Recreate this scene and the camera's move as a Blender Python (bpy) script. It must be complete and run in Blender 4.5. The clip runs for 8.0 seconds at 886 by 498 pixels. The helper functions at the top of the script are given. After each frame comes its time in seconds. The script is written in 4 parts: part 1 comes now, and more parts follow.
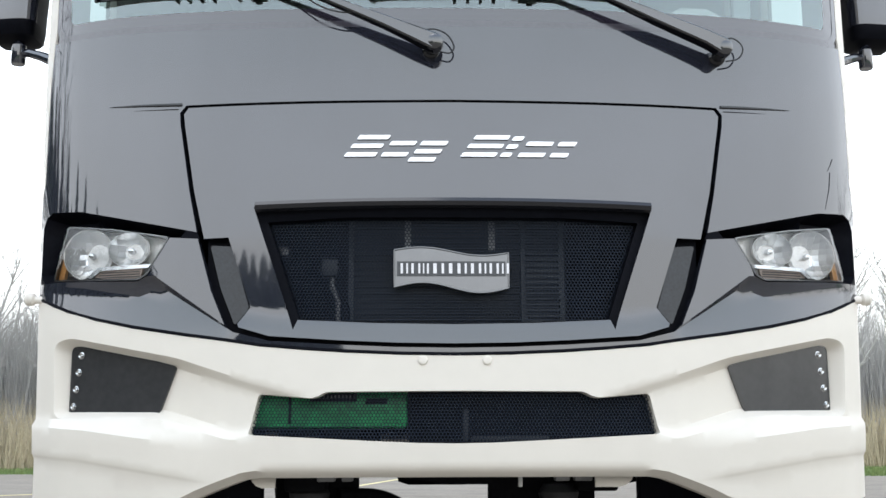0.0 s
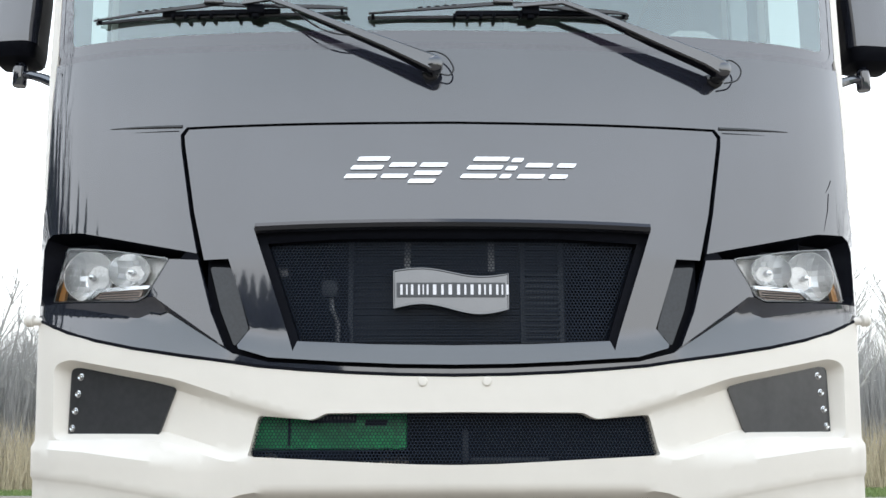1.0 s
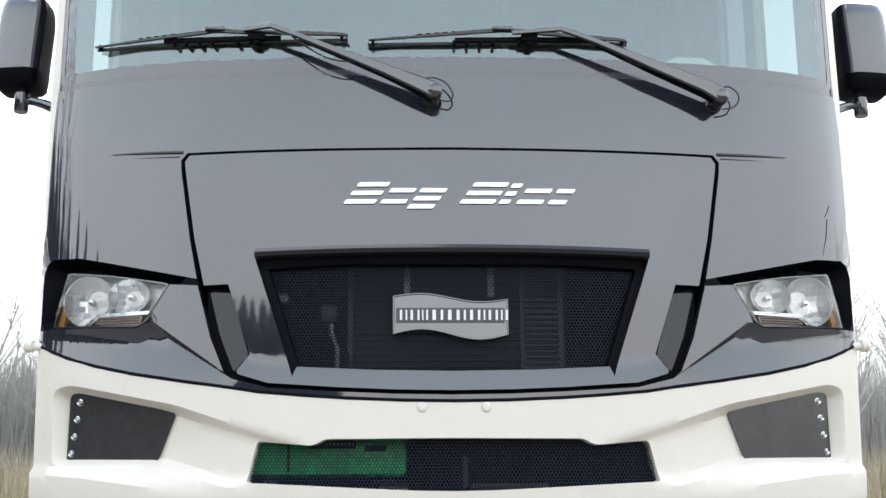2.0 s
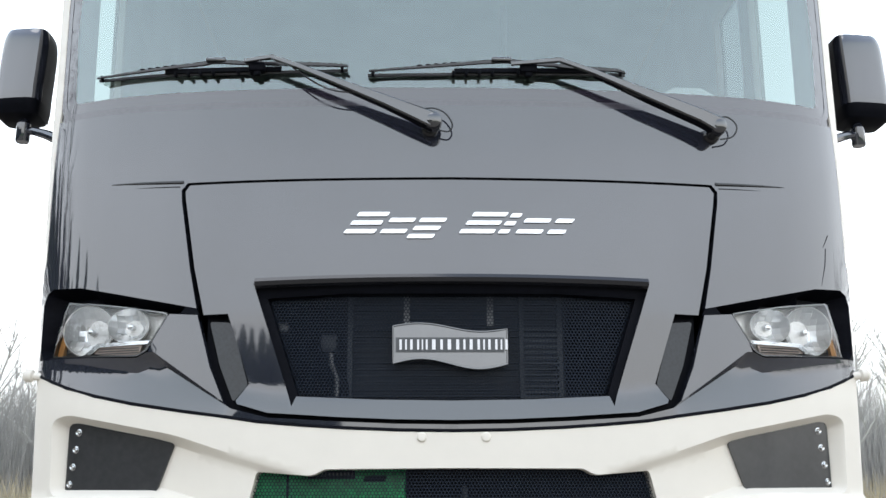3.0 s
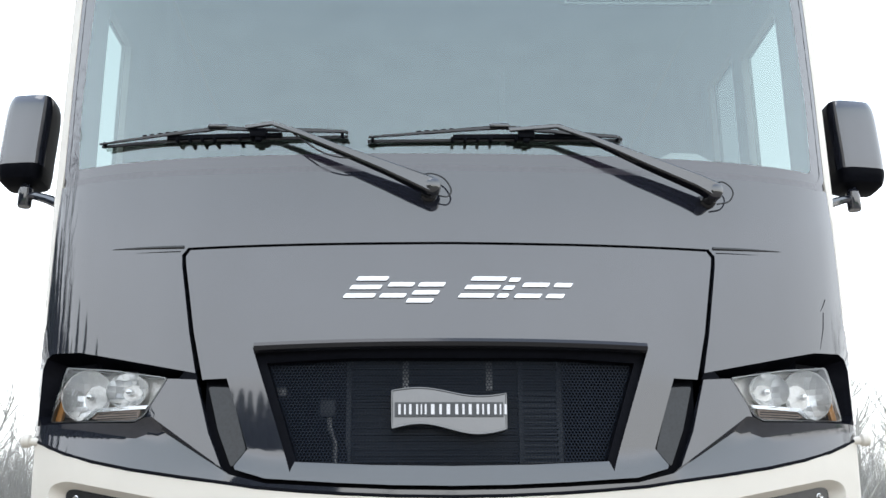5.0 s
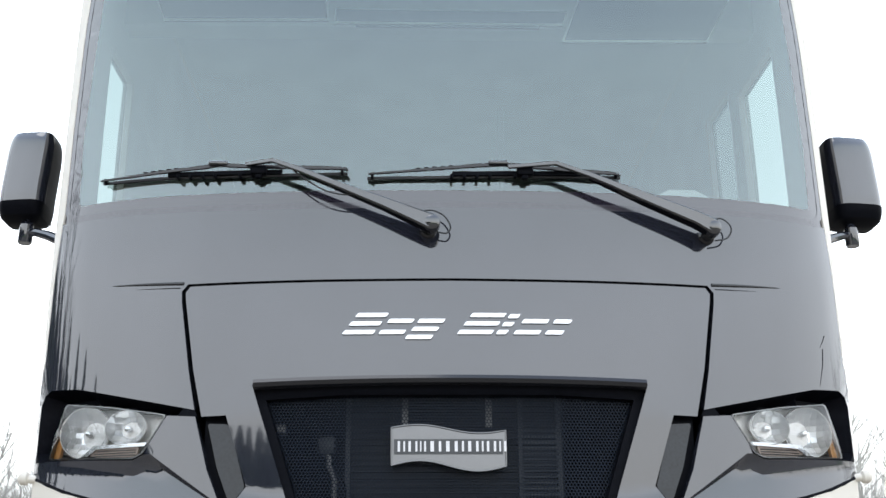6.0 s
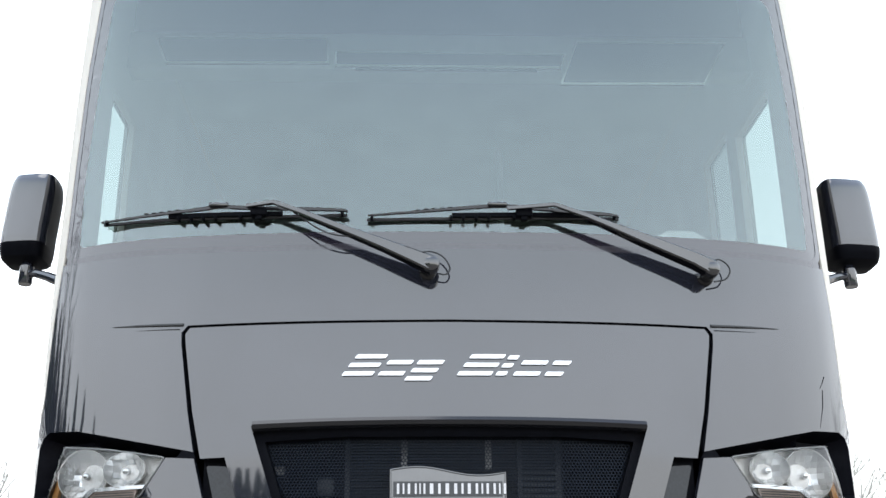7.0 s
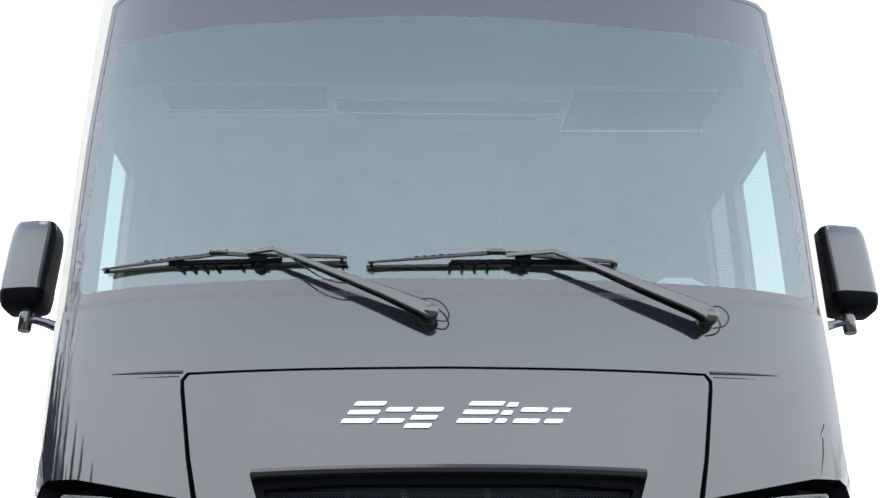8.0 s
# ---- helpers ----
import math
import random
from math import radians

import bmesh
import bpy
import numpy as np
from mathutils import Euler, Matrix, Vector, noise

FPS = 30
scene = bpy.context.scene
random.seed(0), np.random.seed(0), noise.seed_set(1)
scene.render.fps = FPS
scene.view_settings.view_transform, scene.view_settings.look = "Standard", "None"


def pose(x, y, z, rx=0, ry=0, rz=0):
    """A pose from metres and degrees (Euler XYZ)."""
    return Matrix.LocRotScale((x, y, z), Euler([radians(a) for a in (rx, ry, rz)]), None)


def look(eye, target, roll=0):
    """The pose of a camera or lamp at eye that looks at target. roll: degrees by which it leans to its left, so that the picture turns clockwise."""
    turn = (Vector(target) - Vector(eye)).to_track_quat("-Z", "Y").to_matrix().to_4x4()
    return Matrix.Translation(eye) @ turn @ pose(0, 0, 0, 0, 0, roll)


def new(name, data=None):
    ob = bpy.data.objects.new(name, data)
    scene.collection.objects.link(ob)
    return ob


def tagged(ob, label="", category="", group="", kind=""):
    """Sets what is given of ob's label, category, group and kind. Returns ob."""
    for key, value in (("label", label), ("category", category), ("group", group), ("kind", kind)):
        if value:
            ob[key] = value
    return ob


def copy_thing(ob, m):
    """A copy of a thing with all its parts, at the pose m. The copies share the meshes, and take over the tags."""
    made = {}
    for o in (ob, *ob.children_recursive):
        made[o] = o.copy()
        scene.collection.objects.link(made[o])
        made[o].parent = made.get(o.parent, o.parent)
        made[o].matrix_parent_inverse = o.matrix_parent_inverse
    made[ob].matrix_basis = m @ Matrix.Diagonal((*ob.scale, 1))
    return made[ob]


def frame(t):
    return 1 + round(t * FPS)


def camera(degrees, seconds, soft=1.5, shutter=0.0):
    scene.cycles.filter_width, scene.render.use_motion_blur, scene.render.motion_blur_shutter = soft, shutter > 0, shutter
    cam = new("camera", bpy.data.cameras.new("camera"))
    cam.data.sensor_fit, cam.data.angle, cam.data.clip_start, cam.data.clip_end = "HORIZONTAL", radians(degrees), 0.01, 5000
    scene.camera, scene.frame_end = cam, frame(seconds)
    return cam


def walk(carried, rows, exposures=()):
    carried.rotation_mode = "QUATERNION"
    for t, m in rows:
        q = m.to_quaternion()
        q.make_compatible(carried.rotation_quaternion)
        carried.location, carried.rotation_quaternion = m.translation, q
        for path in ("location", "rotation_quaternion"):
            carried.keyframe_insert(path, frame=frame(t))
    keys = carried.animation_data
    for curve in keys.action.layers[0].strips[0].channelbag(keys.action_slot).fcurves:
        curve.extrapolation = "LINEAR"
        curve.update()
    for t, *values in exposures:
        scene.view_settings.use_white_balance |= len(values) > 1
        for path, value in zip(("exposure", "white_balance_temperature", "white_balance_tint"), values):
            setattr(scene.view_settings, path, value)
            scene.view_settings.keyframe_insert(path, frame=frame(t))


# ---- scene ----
cam = camera(44.64, 8.0, soft=1.5)
# seconds, place, turn: the lens tilts up on a low tripod head
PATH = [
    (0.0, -0.1078, 0.0000, 0.5000, 100.820, 0.206, -1.445),
    (0.5, -0.1078, -0.0024, 0.5007, 101.328, 0.208, -1.449),
    (1.0, -0.1078, -0.0050, 0.5015, 101.899, 0.221, -1.460),
    (1.5, -0.1078, -0.0078, 0.5023, 102.491, 0.227, -1.471),
    (3.0, -0.1079, -0.0182, 0.5050, 104.695, 0.259, -1.496),
    (3.5, -0.1079, -0.0214, 0.5058, 105.372, 0.268, -1.503),
    (4.0, -0.1080, -0.0250, 0.5066, 106.134, 0.272, -1.516),
    (4.5, -0.1080, -0.0294, 0.5074, 107.044, 0.284, -1.527),
    (6.0, -0.1081, -0.0428, 0.5097, 109.835, 0.336, -1.558),
    (6.5, -0.1082, -0.0475, 0.5104, 110.817, 0.348, -1.568),
    (7.0, -0.1082, -0.0529, 0.5110, 111.938, 0.365, -1.579),
    (7.5, -0.1083, -0.0585, 0.5116, 113.089, 0.380, -1.597),
    (8.0, -0.1084, -0.0645, 0.5120, 114.326, 0.394, -1.609),
]
walk(cam, [(t, pose(x, y, z, rx, ry, rz)) for t, x, y, z, rx, ry, rz in PATH])

# ---- light: a bright overcast sky ----
SKY = 2.98
world = bpy.data.worlds.new("overcast")
scene.world = world
world.use_nodes = True
wn, wl = world.node_tree.nodes, world.node_tree.links
wbg = wn["Background"]
sky = wn.new("ShaderNodeTexSky")
sky.sky_type = "NISHITA"
sky.sun_disc = False
sky.sun_elevation, sky.sun_rotation = radians(70), radians(216)
dim = wn.new("ShaderNodeMixRGB")
dim.blend_type = "MULTIPLY"
dim.inputs[0].default_value = 1.0
dim.inputs[2].default_value = (0.12, 0.12, 0.12, 1)
wl.new(sky.outputs[0], dim.inputs[1])
tc = wn.new("ShaderNodeTexCoord")
sep = wn.new("ShaderNodeSeparateXYZ")
wl.new(tc.outputs["Generated"], sep.inputs[0])
ramp = wn.new("ShaderNodeValToRGB")
ramp.color_ramp.elements[0].position, ramp.color_ramp.elements[0].color = 0.02, (0.95, 0.95, 0.92, 1)
ramp.color_ramp.elements[1].position, ramp.color_ramp.elements[1].color = 1.0, (0.42, 0.51, 0.68, 1)
for at, col in ((0.36, (0.98, 1.05, 1.13, 1)), (0.60, (0.76, 0.86, 0.94, 1)), (0.76, (0.48, 0.57, 0.72, 1))):
    ramp.color_ramp.elements.new(at).color = col
wl.new(sep.outputs[2], ramp.inputs[0])
cloud = wn.new("ShaderNodeTexNoise")
cloud.inputs["Scale"].default_value = 2.2
cloud.inputs["Detail"].default_value = 3
wl.new(tc.outputs["Generated"], cloud.inputs["Vector"])
crange = wn.new("ShaderNodeMapRange")
crange.inputs[3].default_value, crange.inputs[4].default_value = SKY * 0.9, SKY * 1.1
wl.new(cloud.outputs[0], crange.inputs[0])
lift = wn.new("ShaderNodeVectorMath")
lift.operation = "SCALE"
wl.new(ramp.outputs[0], lift.inputs[0])
wl.new(crange.outputs[0], lift.inputs["Scale"])
blend = wn.new("ShaderNodeMixRGB")
blend.inputs[0].default_value = 0.9
wl.new(dim.outputs[0], blend.inputs[1])
wl.new(lift.outputs[0], blend.inputs[2])
wl.new(blend.outputs[0], wbg.inputs[0])
wbg.inputs[1].default_value = 1.0

sun = new("sun", bpy.data.lights.new("sun", "SUN"))
sun.data.energy, sun.data.angle, sun.data.color = 0.35, radians(25), (1.0, 0.97, 0.93)
sun.matrix_world = look((-4, -2.5, 20), (0, 3, 1))
scene.view_settings.exposure = 0.0


# ---- materials ----
def mat(name, base, rough=0.5, metal=0.0, ior=1.5, var=0.0, scale=4.0, bump=0.0, bscale=60.0, coat=0.0, tint=None, each=0.0):
    """A principled surface with colour variation at two sizes and a fine relief."""
    m = bpy.data.materials.new(name)
    m.use_nodes = True
    n, l = m.node_tree.nodes, m.node_tree.links
    b = n["Principled BSDF"]
    b.inputs["Base Color"].default_value = (*base, 1)
    b.inputs["Roughness"].default_value = rough
    b.inputs["Metallic"].default_value = metal
    b.inputs["IOR"].default_value = ior
    b.inputs["Coat Weight"].default_value = coat
    b.inputs["Coat Roughness"].default_value = 0.03
    co = n.new("ShaderNodeTexCoord")
    if var > 0:
        a, c = n.new("ShaderNodeTexNoise"), n.new("ShaderNodeTexNoise")
        a.inputs["Scale"].default_value, c.inputs["Scale"].default_value = scale, scale * 9
        a.inputs["Detail"].default_value, c.inputs["Detail"].default_value = 4, 3
        l.new(co.outputs["Object"], a.inputs["Vector"])
        l.new(co.outputs["Object"], c.inputs["Vector"])
        add = n.new("ShaderNodeMath")
        add.operation = "ADD"
        l.new(a.outputs[0], add.inputs[0])
        l.new(c.outputs[0], add.inputs[1])
        last = add
        if each > 0:
            info = n.new("ShaderNodeObjectInfo")
            mul = n.new("ShaderNodeMath")
            mul.operation = "MULTIPLY_ADD"
            mul.inputs[1].default_value = each
            l.new(info.outputs["Random"], mul.inputs[0])
            l.new(add.outputs[0], mul.inputs[2])
            last = mul
        r = n.new("ShaderNodeValToRGB")
        dark = tuple(v * (1 - var) for v in base)
        light = tint or tuple(min(1, v * (1 + var)) for v in base)
        r.color_ramp.elements[0].position, r.color_ramp.elements[0].color = 0.3, (*dark, 1)
        r.color_ramp.elements[1].position, r.color_ramp.elements[1].color = 0.75, (*light, 1)
        half = n.new("ShaderNodeMath")
        half.operation = "MULTIPLY"
        half.inputs[1].default_value = 0.5
        l.new(last.outputs[0], half.inputs[0])
        l.new(half.outputs[0], r.inputs[0])
        l.new(r.outputs[0], b.inputs["Base Color"])
        rr = n.new("ShaderNodeMapRange")
        rr.inputs[3].default_value, rr.inputs[4].default_value = rough * 0.85, min(1, rough * 1.15)
        l.new(c.outputs[0], rr.inputs[0])
        l.new(rr.outputs[0], b.inputs["Roughness"])
    if bump > 0:
        t = n.new("ShaderNodeTexNoise")
        t.inputs["Scale"].default_value, t.inputs["Detail"].default_value = bscale, 4
        l.new(co.outputs["Object"], t.inputs["Vector"])
        k = n.new("ShaderNodeBump")
        k.inputs["Strength"].default_value, k.inputs["Distance"].default_value = bump, 0.01
        l.new(t.outputs[0], k.inputs["Height"])
        l.new(k.outputs[0], b.inputs["Normal"])
    return m


def glass(name, tint, ior, rough=0.0, sheen=(1, 1, 1)):
    """A thin pane: tinted see-through with a Fresnel gloss."""
    m = bpy.data.materials.new(name)
    m.use_nodes = True
    n, l = m.node_tree.nodes, m.node_tree.links
    n.remove(n["Principled BSDF"])
    t, g, f, x = n.new("ShaderNodeBsdfTransparent"), n.new("ShaderNodeBsdfGlossy"), n.new("ShaderNodeFresnel"), n.new("ShaderNodeMixShader")
    t.inputs[0].default_value = (*tint, 1)
    g.inputs["Roughness"].default_value = rough
    g.inputs[0].default_value = (*sheen, 1)
    f.inputs["IOR"].default_value = ior
    l.new(f.outputs[0], x.inputs[0])
    l.new(t.outputs[0], x.inputs[1])
    l.new(g.outputs[0], x.inputs[2])
    l.new(x.outputs[0], n["Material Output"].inputs[0])
    return m


PAINT = mat("dark_gloss_paint", (0.019, 0.021, 0.030), 0.05, ior=1.62, var=0.15, scale=2, coat=1.0)
WHITE = mat("cream_gelcoat", (0.670, 0.625, 0.555), 0.45, ior=1.46, var=0.03, scale=1.5, bump=0.01, bscale=120)
BLACK = mat("black_plastic", (0.005, 0.0055, 0.008), 0.4, ior=1.10, var=0.3, scale=8, bump=0.05, bscale=300)
BLACKGLOSS = mat("gloss_black", (0.01, 0.01, 0.012), 0.12, ior=1.5, var=0.2, scale=5)
SATINBLACK = mat("satin_black_arm", (0.014, 0.014, 0.017), 0.12, ior=1.66, var=0.15, scale=12, coat=1.0)
RUBBER = mat("rubber", (0.016, 0.016, 0.017), 0.6, var=0.3, scale=15, bump=0.1, bscale=200)
MESHM = mat("black_steel_mesh", (0.012, 0.018, 0.030), 0.4, ior=1.22, var=0.2, scale=20)
CHROME = mat("chrome", (0.50, 0.51, 0.52), 0.10, metal=1.0)
SATIN = mat("brushed_silver", (0.15, 0.15, 0.152), 0.3, metal=1.0, var=0.06, scale=30, bump=0.02, bscale=400)
BADGEIN = mat("badge_grey", (0.05, 0.052, 0.055), 0.35, metal=0.6, var=0.1, scale=30)
LETTERDIM = mat("badge_silver", (0.34, 0.34, 0.35), 0.2, metal=1.0, var=0.1, scale=30)
LETTER = mat("silver_white_letters", (0.82, 0.83, 0.84), 0.25, metal=0.35, var=0.03, scale=20)
STEEL = mat("dull_steel", (0.22, 0.22, 0.22), 0.45, metal=0.8, var=0.3, scale=12, bump=0.1, bscale=90)
DULL = mat("dark_steel", (0.055, 0.06, 0.066), 0.5, metal=0.6, var=0.3, scale=12)
GREASE = mat("chassis_black", (0.006, 0.006, 0.007), 0.7, ior=1.12, var=0.5, scale=9, bump=0.2, bscale=60)
ALU = mat("radiator_fins", (0.012, 0.014, 0.016), 0.6, metal=0.2, var=0.3, scale=10)
GREEN = mat("green_housing", (0.02, 0.40, 0.12), 0.4, var=0.75, scale=9)
TURN = mat("turn_lens", (0.50, 0.40, 0.35), 0.15, var=0.15, scale=40, bump=0.3, bscale=120)
AMBER = mat("amber_plastic", (0.50, 0.24, 0.08), 0.2, var=0.1, scale=30)
REFLECT = mat("headlamp_reflector", (0.78, 0.76, 0.73), 0.45, metal=0.4, var=0.25, scale=25, bump=0.4, bscale=60)
FACET = mat("faceted_chrome", (0.82, 0.82, 0.81), 0.26, metal=0.7, var=0.2, scale=30)
LENS = glass("clear_lens", (0.93, 0.94, 0.95), 1.45)
SHIELD = glass("windshield_glass", (0.80, 0.94, 0.93), 2.22, sheen=(0.88, 1.0, 1.03))
PANE = glass("side_glass", (0.172, 0.190, 0.178), 1.0)
DARKPANE = glass("tinted_side_glass", (0.048, 0.054, 0.052), 1.0)
FRIT = mat("black_frit", (0.022, 0.019, 0.028), 0.05, ior=1.62, var=0.1, scale=6, coat=1.0)
SEAL = mat("grey_seal", (0.050, 0.046, 0.056), 0.16, ior=1.60, var=0.2, scale=10, coat=0.7)
VENT = mat("dark_vent_insert", (0.012, 0.015, 0.019), 0.05, ior=1.42, var=0.4, scale=14)
SMOKE = mat("smoked_plate", (0.038, 0.038, 0.039), 0.14, ior=1.46, var=0.2, scale=6)
FASCIA = mat("cabinet_grey", (0.76, 0.76, 0.71), 0.7, var=0.1, scale=5, bump=0.05)
TRIMGREY = mat("interior_grey", (0.66, 0.66, 0.63), 0.7, var=0.12, scale=5, bump=0.05)
DASH = mat("dash_vinyl", (0.22, 0.22, 0.21), 0.6, var=0.15, scale=8, bump=0.1, bscale=150)
VISOR = mat("visor_fabric", (0.025, 0.028, 0.032), 0.8, var=0.15, scale=10)
PALE = mat("pale_trim", (0.6, 0.6, 0.58), 0.6, var=0.08, scale=8)
ASPHALT = mat("asphalt", (0.235, 0.205, 0.17), 0.95, ior=1.2, var=0.3, scale=1.2, bump=0.4, bscale=70)
PAINTLINE = mat("road_paint", (0.65, 0.55, 0.25), 0.7, var=0.25, scale=5)
SOIL = mat("lawn_ground", (0.11, 0.16, 0.05), 0.95, var=0.4, scale=0.6, bump=0.3, bscale=20)
GRASS = mat("grass_blades", (0.10, 0.19, 0.04), 0.8, var=0.4, scale=2, tint=(0.22, 0.26, 0.09))
BARK = mat("grey_bark", (0.30, 0.29, 0.27), 0.9, var=0.35, scale=3, bump=0.3, bscale=25, each=0.5)
# shaded copy of bark and twigs, for trees that show only as dark reflections
SHADEBARK = mat("shaded_bark", (0.045, 0.043, 0.038), 0.9, var=0.35, scale=3, each=0.5)
TWIG = mat("twigs", (0.33, 0.318, 0.30), 0.9, var=0.3, scale=2, each=0.5)
NEEDLE = mat("evergreen_needles", (0.060, 0.075, 0.055), 0.9, var=0.4, scale=2, each=0.5)
DRY = mat("dry_brush", (0.45, 0.38, 0.26), 0.9, var=0.4, scale=0.8)


# ---- mesh helpers ----
def part(name, bm, material, parent=None, label="", smooth=True, recalc=True):
    """Links a bmesh as one mesh object, under a thing where one is given."""
    me = bpy.data.meshes.new(name)
    if recalc and not bm.faces.layers.int.get("skin"):
        bmesh.ops.recalc_face_normals(bm, faces=bm.faces)
    bm.to_mesh(me)
    bm.free()
    me.materials.append(material)
    if smooth:
        me.polygons.foreach_set("use_smooth", [True] * len(me.polygons))
        me.set_sharp_from_angle(angle=radians(32))
    ob = new(name, me)
    if parent:
        ob.parent = parent
    if label:
        tagged(ob, label)
    return ob


def raw(name, verts, faces, material, parent=None, label="", smooth=False):
    me = bpy.data.meshes.new(name)
    me.from_pydata(verts, [], faces)
    me.materials.append(material)
    if smooth:
        me.polygons.foreach_set("use_smooth", [True] * len(me.polygons))
    ob = new(name, me)
    if parent:
        ob.parent = parent
    if label:
        tagged(ob, label)
    return ob


def thing(name, label, category, group="", kind=""):
    return tagged(new(name), label, category, group, kind)


def box(bm, c, size, bevel=0.0, m=None, seg=2):
    r = bmesh.ops.create_cube(bm, size=1.0)
    vs = r["verts"]
    bmesh.ops.scale(bm, vec=size, verts=vs)
    if bevel > 0:
        es = list({e for v in vs for e in v.link_edges})
        g = bmesh.ops.bevel(bm, geom=es, offset=bevel, segments=seg, affect="EDGES", profile=0.5)
        vs = list({v for f in g["faces"] for v in f.verts} | {v for v in vs if v.is_valid})
    mm = Matrix.Translation(c) @ (m or Matrix())
    bmesh.ops.transform(bm, matrix=mm, verts=vs)
    return bm


def boxed(c, size, bevel=0.0, m=None, seg=2):
    return box(bmesh.new(), c, size, bevel, m, seg)


def tube(bm, pts, radius, sides=8, flat=1.0, caps=True):
    """A swept tube through pts; radius is one number or one a point."""
    pts = [Vector(p) for p in pts]
    rad = radius if isinstance(radius, (list, tuple)) else [radius] * len(pts)
    rings = []
    up = Vector((0.0, -1.0, 0.15)).normalized()
    for i, p in enumerate(pts):
        d = (pts[min(i + 1, len(pts) - 1)] - pts[max(i - 1, 0)]).normalized()
        a = d.cross(up)
        if a.length < 1e-4:
            a = d.cross(Vector((1, 0, 0)))
        a.normalize()
        b = d.cross(a).normalized()
        rings.append([bm.verts.new(p + (a * math.cos(k) + b * math.sin(k) * flat) * rad[i]) for k in [2 * math.pi * j / sides for j in range(sides)]])
    for r0, r1 in zip(rings, rings[1:]):
        for j in range(sides):
            bm.faces.new((r0[j], r0[(j + 1) % sides], r1[(j + 1) % sides], r1[j]))
    if caps:
        bm.faces.new(rings[0])
        bm.faces.new(rings[-1])
    return bm


def bar(bm, pts, wide, thick):
    """A bar of oblong section swept through pts, wide across the face and thick away from it."""
    pts = [Vector(p) for p in pts]
    rings = []
    for i, p in enumerate(pts):
        d = (pts[min(i + 1, len(pts) - 1)] - pts[max(i - 1, 0)]).normalized()
        a = d.cross(Vector((0, -1, 0))).normalized()
        b = d.cross(a).normalized()
        w, t = wide[i], thick[i]
        c = 0.25 * min(w, t)
        rings.append([bm.verts.new(p + a * u + b * v) for u, v in ((w, t - c), (w - c, t), (c - w, t), (-w, t - c), (-w, c - t), (c - w, -t), (w - c, -t), (w, c - t))])
    for r0, r1 in zip(rings, rings[1:]):
        for j in range(8):
            bm.faces.new((r0[j], r0[(j + 1) % 8], r1[(j + 1) % 8], r1[j]))
    bm.faces.new(rings[0])
    bm.faces.new(rings[-1])
    return bm


def prism(bm, poly, y0, y1):
    """A plate standing across the coach: its (x, z) outline between two depths."""
    a = [bm.verts.new((x, y0, z)) for x, z in poly]
    b = [bm.verts.new((x, y1, z)) for x, z in poly]
    bm.faces.new(a)
    bm.faces.new(b)
    for i in range(len(poly)):
        j = (i + 1) % len(poly)
        bm.faces.new((a[i], a[j], b[j], b[i]))
    return bm


def curved(pts, n=6):
    """A smooth line through the points."""
    p = [Vector(q) for q in pts]
    p = [p[0] * 2 - p[1]] + p + [p[-1] * 2 - p[-2]]
    out = []
    for i in range(1, len(p) - 2):
        a, b, c, d = p[i - 1 : i + 3]
        for k in range(n):
            t = k / n
            out.append(0.5 * (b * 2 + (c - a) * t + (a * 2 - b * 5 + c * 4 - d) * t * t + (b * 3 - a - c * 3 + d) * t ** 3))
    return out + [p[-2]]


def lathe(bm, m, prof, sides=20):
    """Turns a profile of (radius, height) round the z axis of m."""
    rings = []
    for r, h in prof:
        if r < 1e-6:
            rings.append([bm.verts.new(m @ Vector((0, 0, h)))])
        else:
            rings.append([bm.verts.new(m @ Vector((r * math.cos(2 * math.pi * j / sides), r * math.sin(2 * math.pi * j / sides), h))) for j in range(sides)])
    for a, b in zip(rings, rings[1:]):
        for j in range(sides):
            k = (j + 1) % sides
            q = [a[j % len(a)], a[k % len(a)], b[k % len(b)], b[j % len(b)]]
            q = list(dict.fromkeys(q))
            if len(q) > 2:
                bm.faces.new(q)
    return bm


# ---- the coach's front skin: a bowed face with rounded corners ----
HALF, DEEP, POW = 1.28, 0.36, 3.2
PROF_Z = [0.3, 0.55, 0.85, 1.2, 1.6, 1.9, 2.4, 3.0, 3.4]
PROF_Y = [2.95, 2.93, 2.93, 2.95, 2.97, 2.99, 3.03, 3.09, 3.16]
WIDE_Z = [0.3, 0.5, 0.85, 1.2, 1.6, 1.9, 2.4, 3.0, 3.4]
WIDE_X = [1.25, 1.25, 1.265, 1.285, 1.305, 1.315, 1.335, 1.355, 1.36]
_u = 1 - np.concatenate([np.linspace(1, 0.3, 800), 0.3 * np.linspace(1, 0, 1500) ** 3.2])
_x = HALF * _u
_y = 0.06 * _u ** 2 + DEEP * (1 - np.clip(1 - _u ** POW, 0, 1) ** (1 / POW))
_s = np.concatenate([[0], np.cumsum(np.hypot(np.diff(_x), np.diff(_y)))])
# past CORNER the face turns back in a tight radius
CORNER, RADIUS = 1.238, 0.06
_i = int(np.searchsorted(_s, CORNER))
_a = math.atan2(_y[_i] - _y[_i - 1], _x[_i] - _x[_i - 1])
_t = np.linspace(0, math.pi / 2 - _a, 14)[1:]
_x = np.concatenate([_x[:_i], _x[_i - 1] + RADIUS * (np.sin(_a + _t) - math.sin(_a))])
_y = np.concatenate([_y[:_i], _y[_i - 1] - RADIUS * (np.cos(_a + _t) - math.cos(_a))])
_s = np.concatenate([_s[:_i], _s[_i - 1] + RADIUS * _t])
SMAX = float(_s[-1])


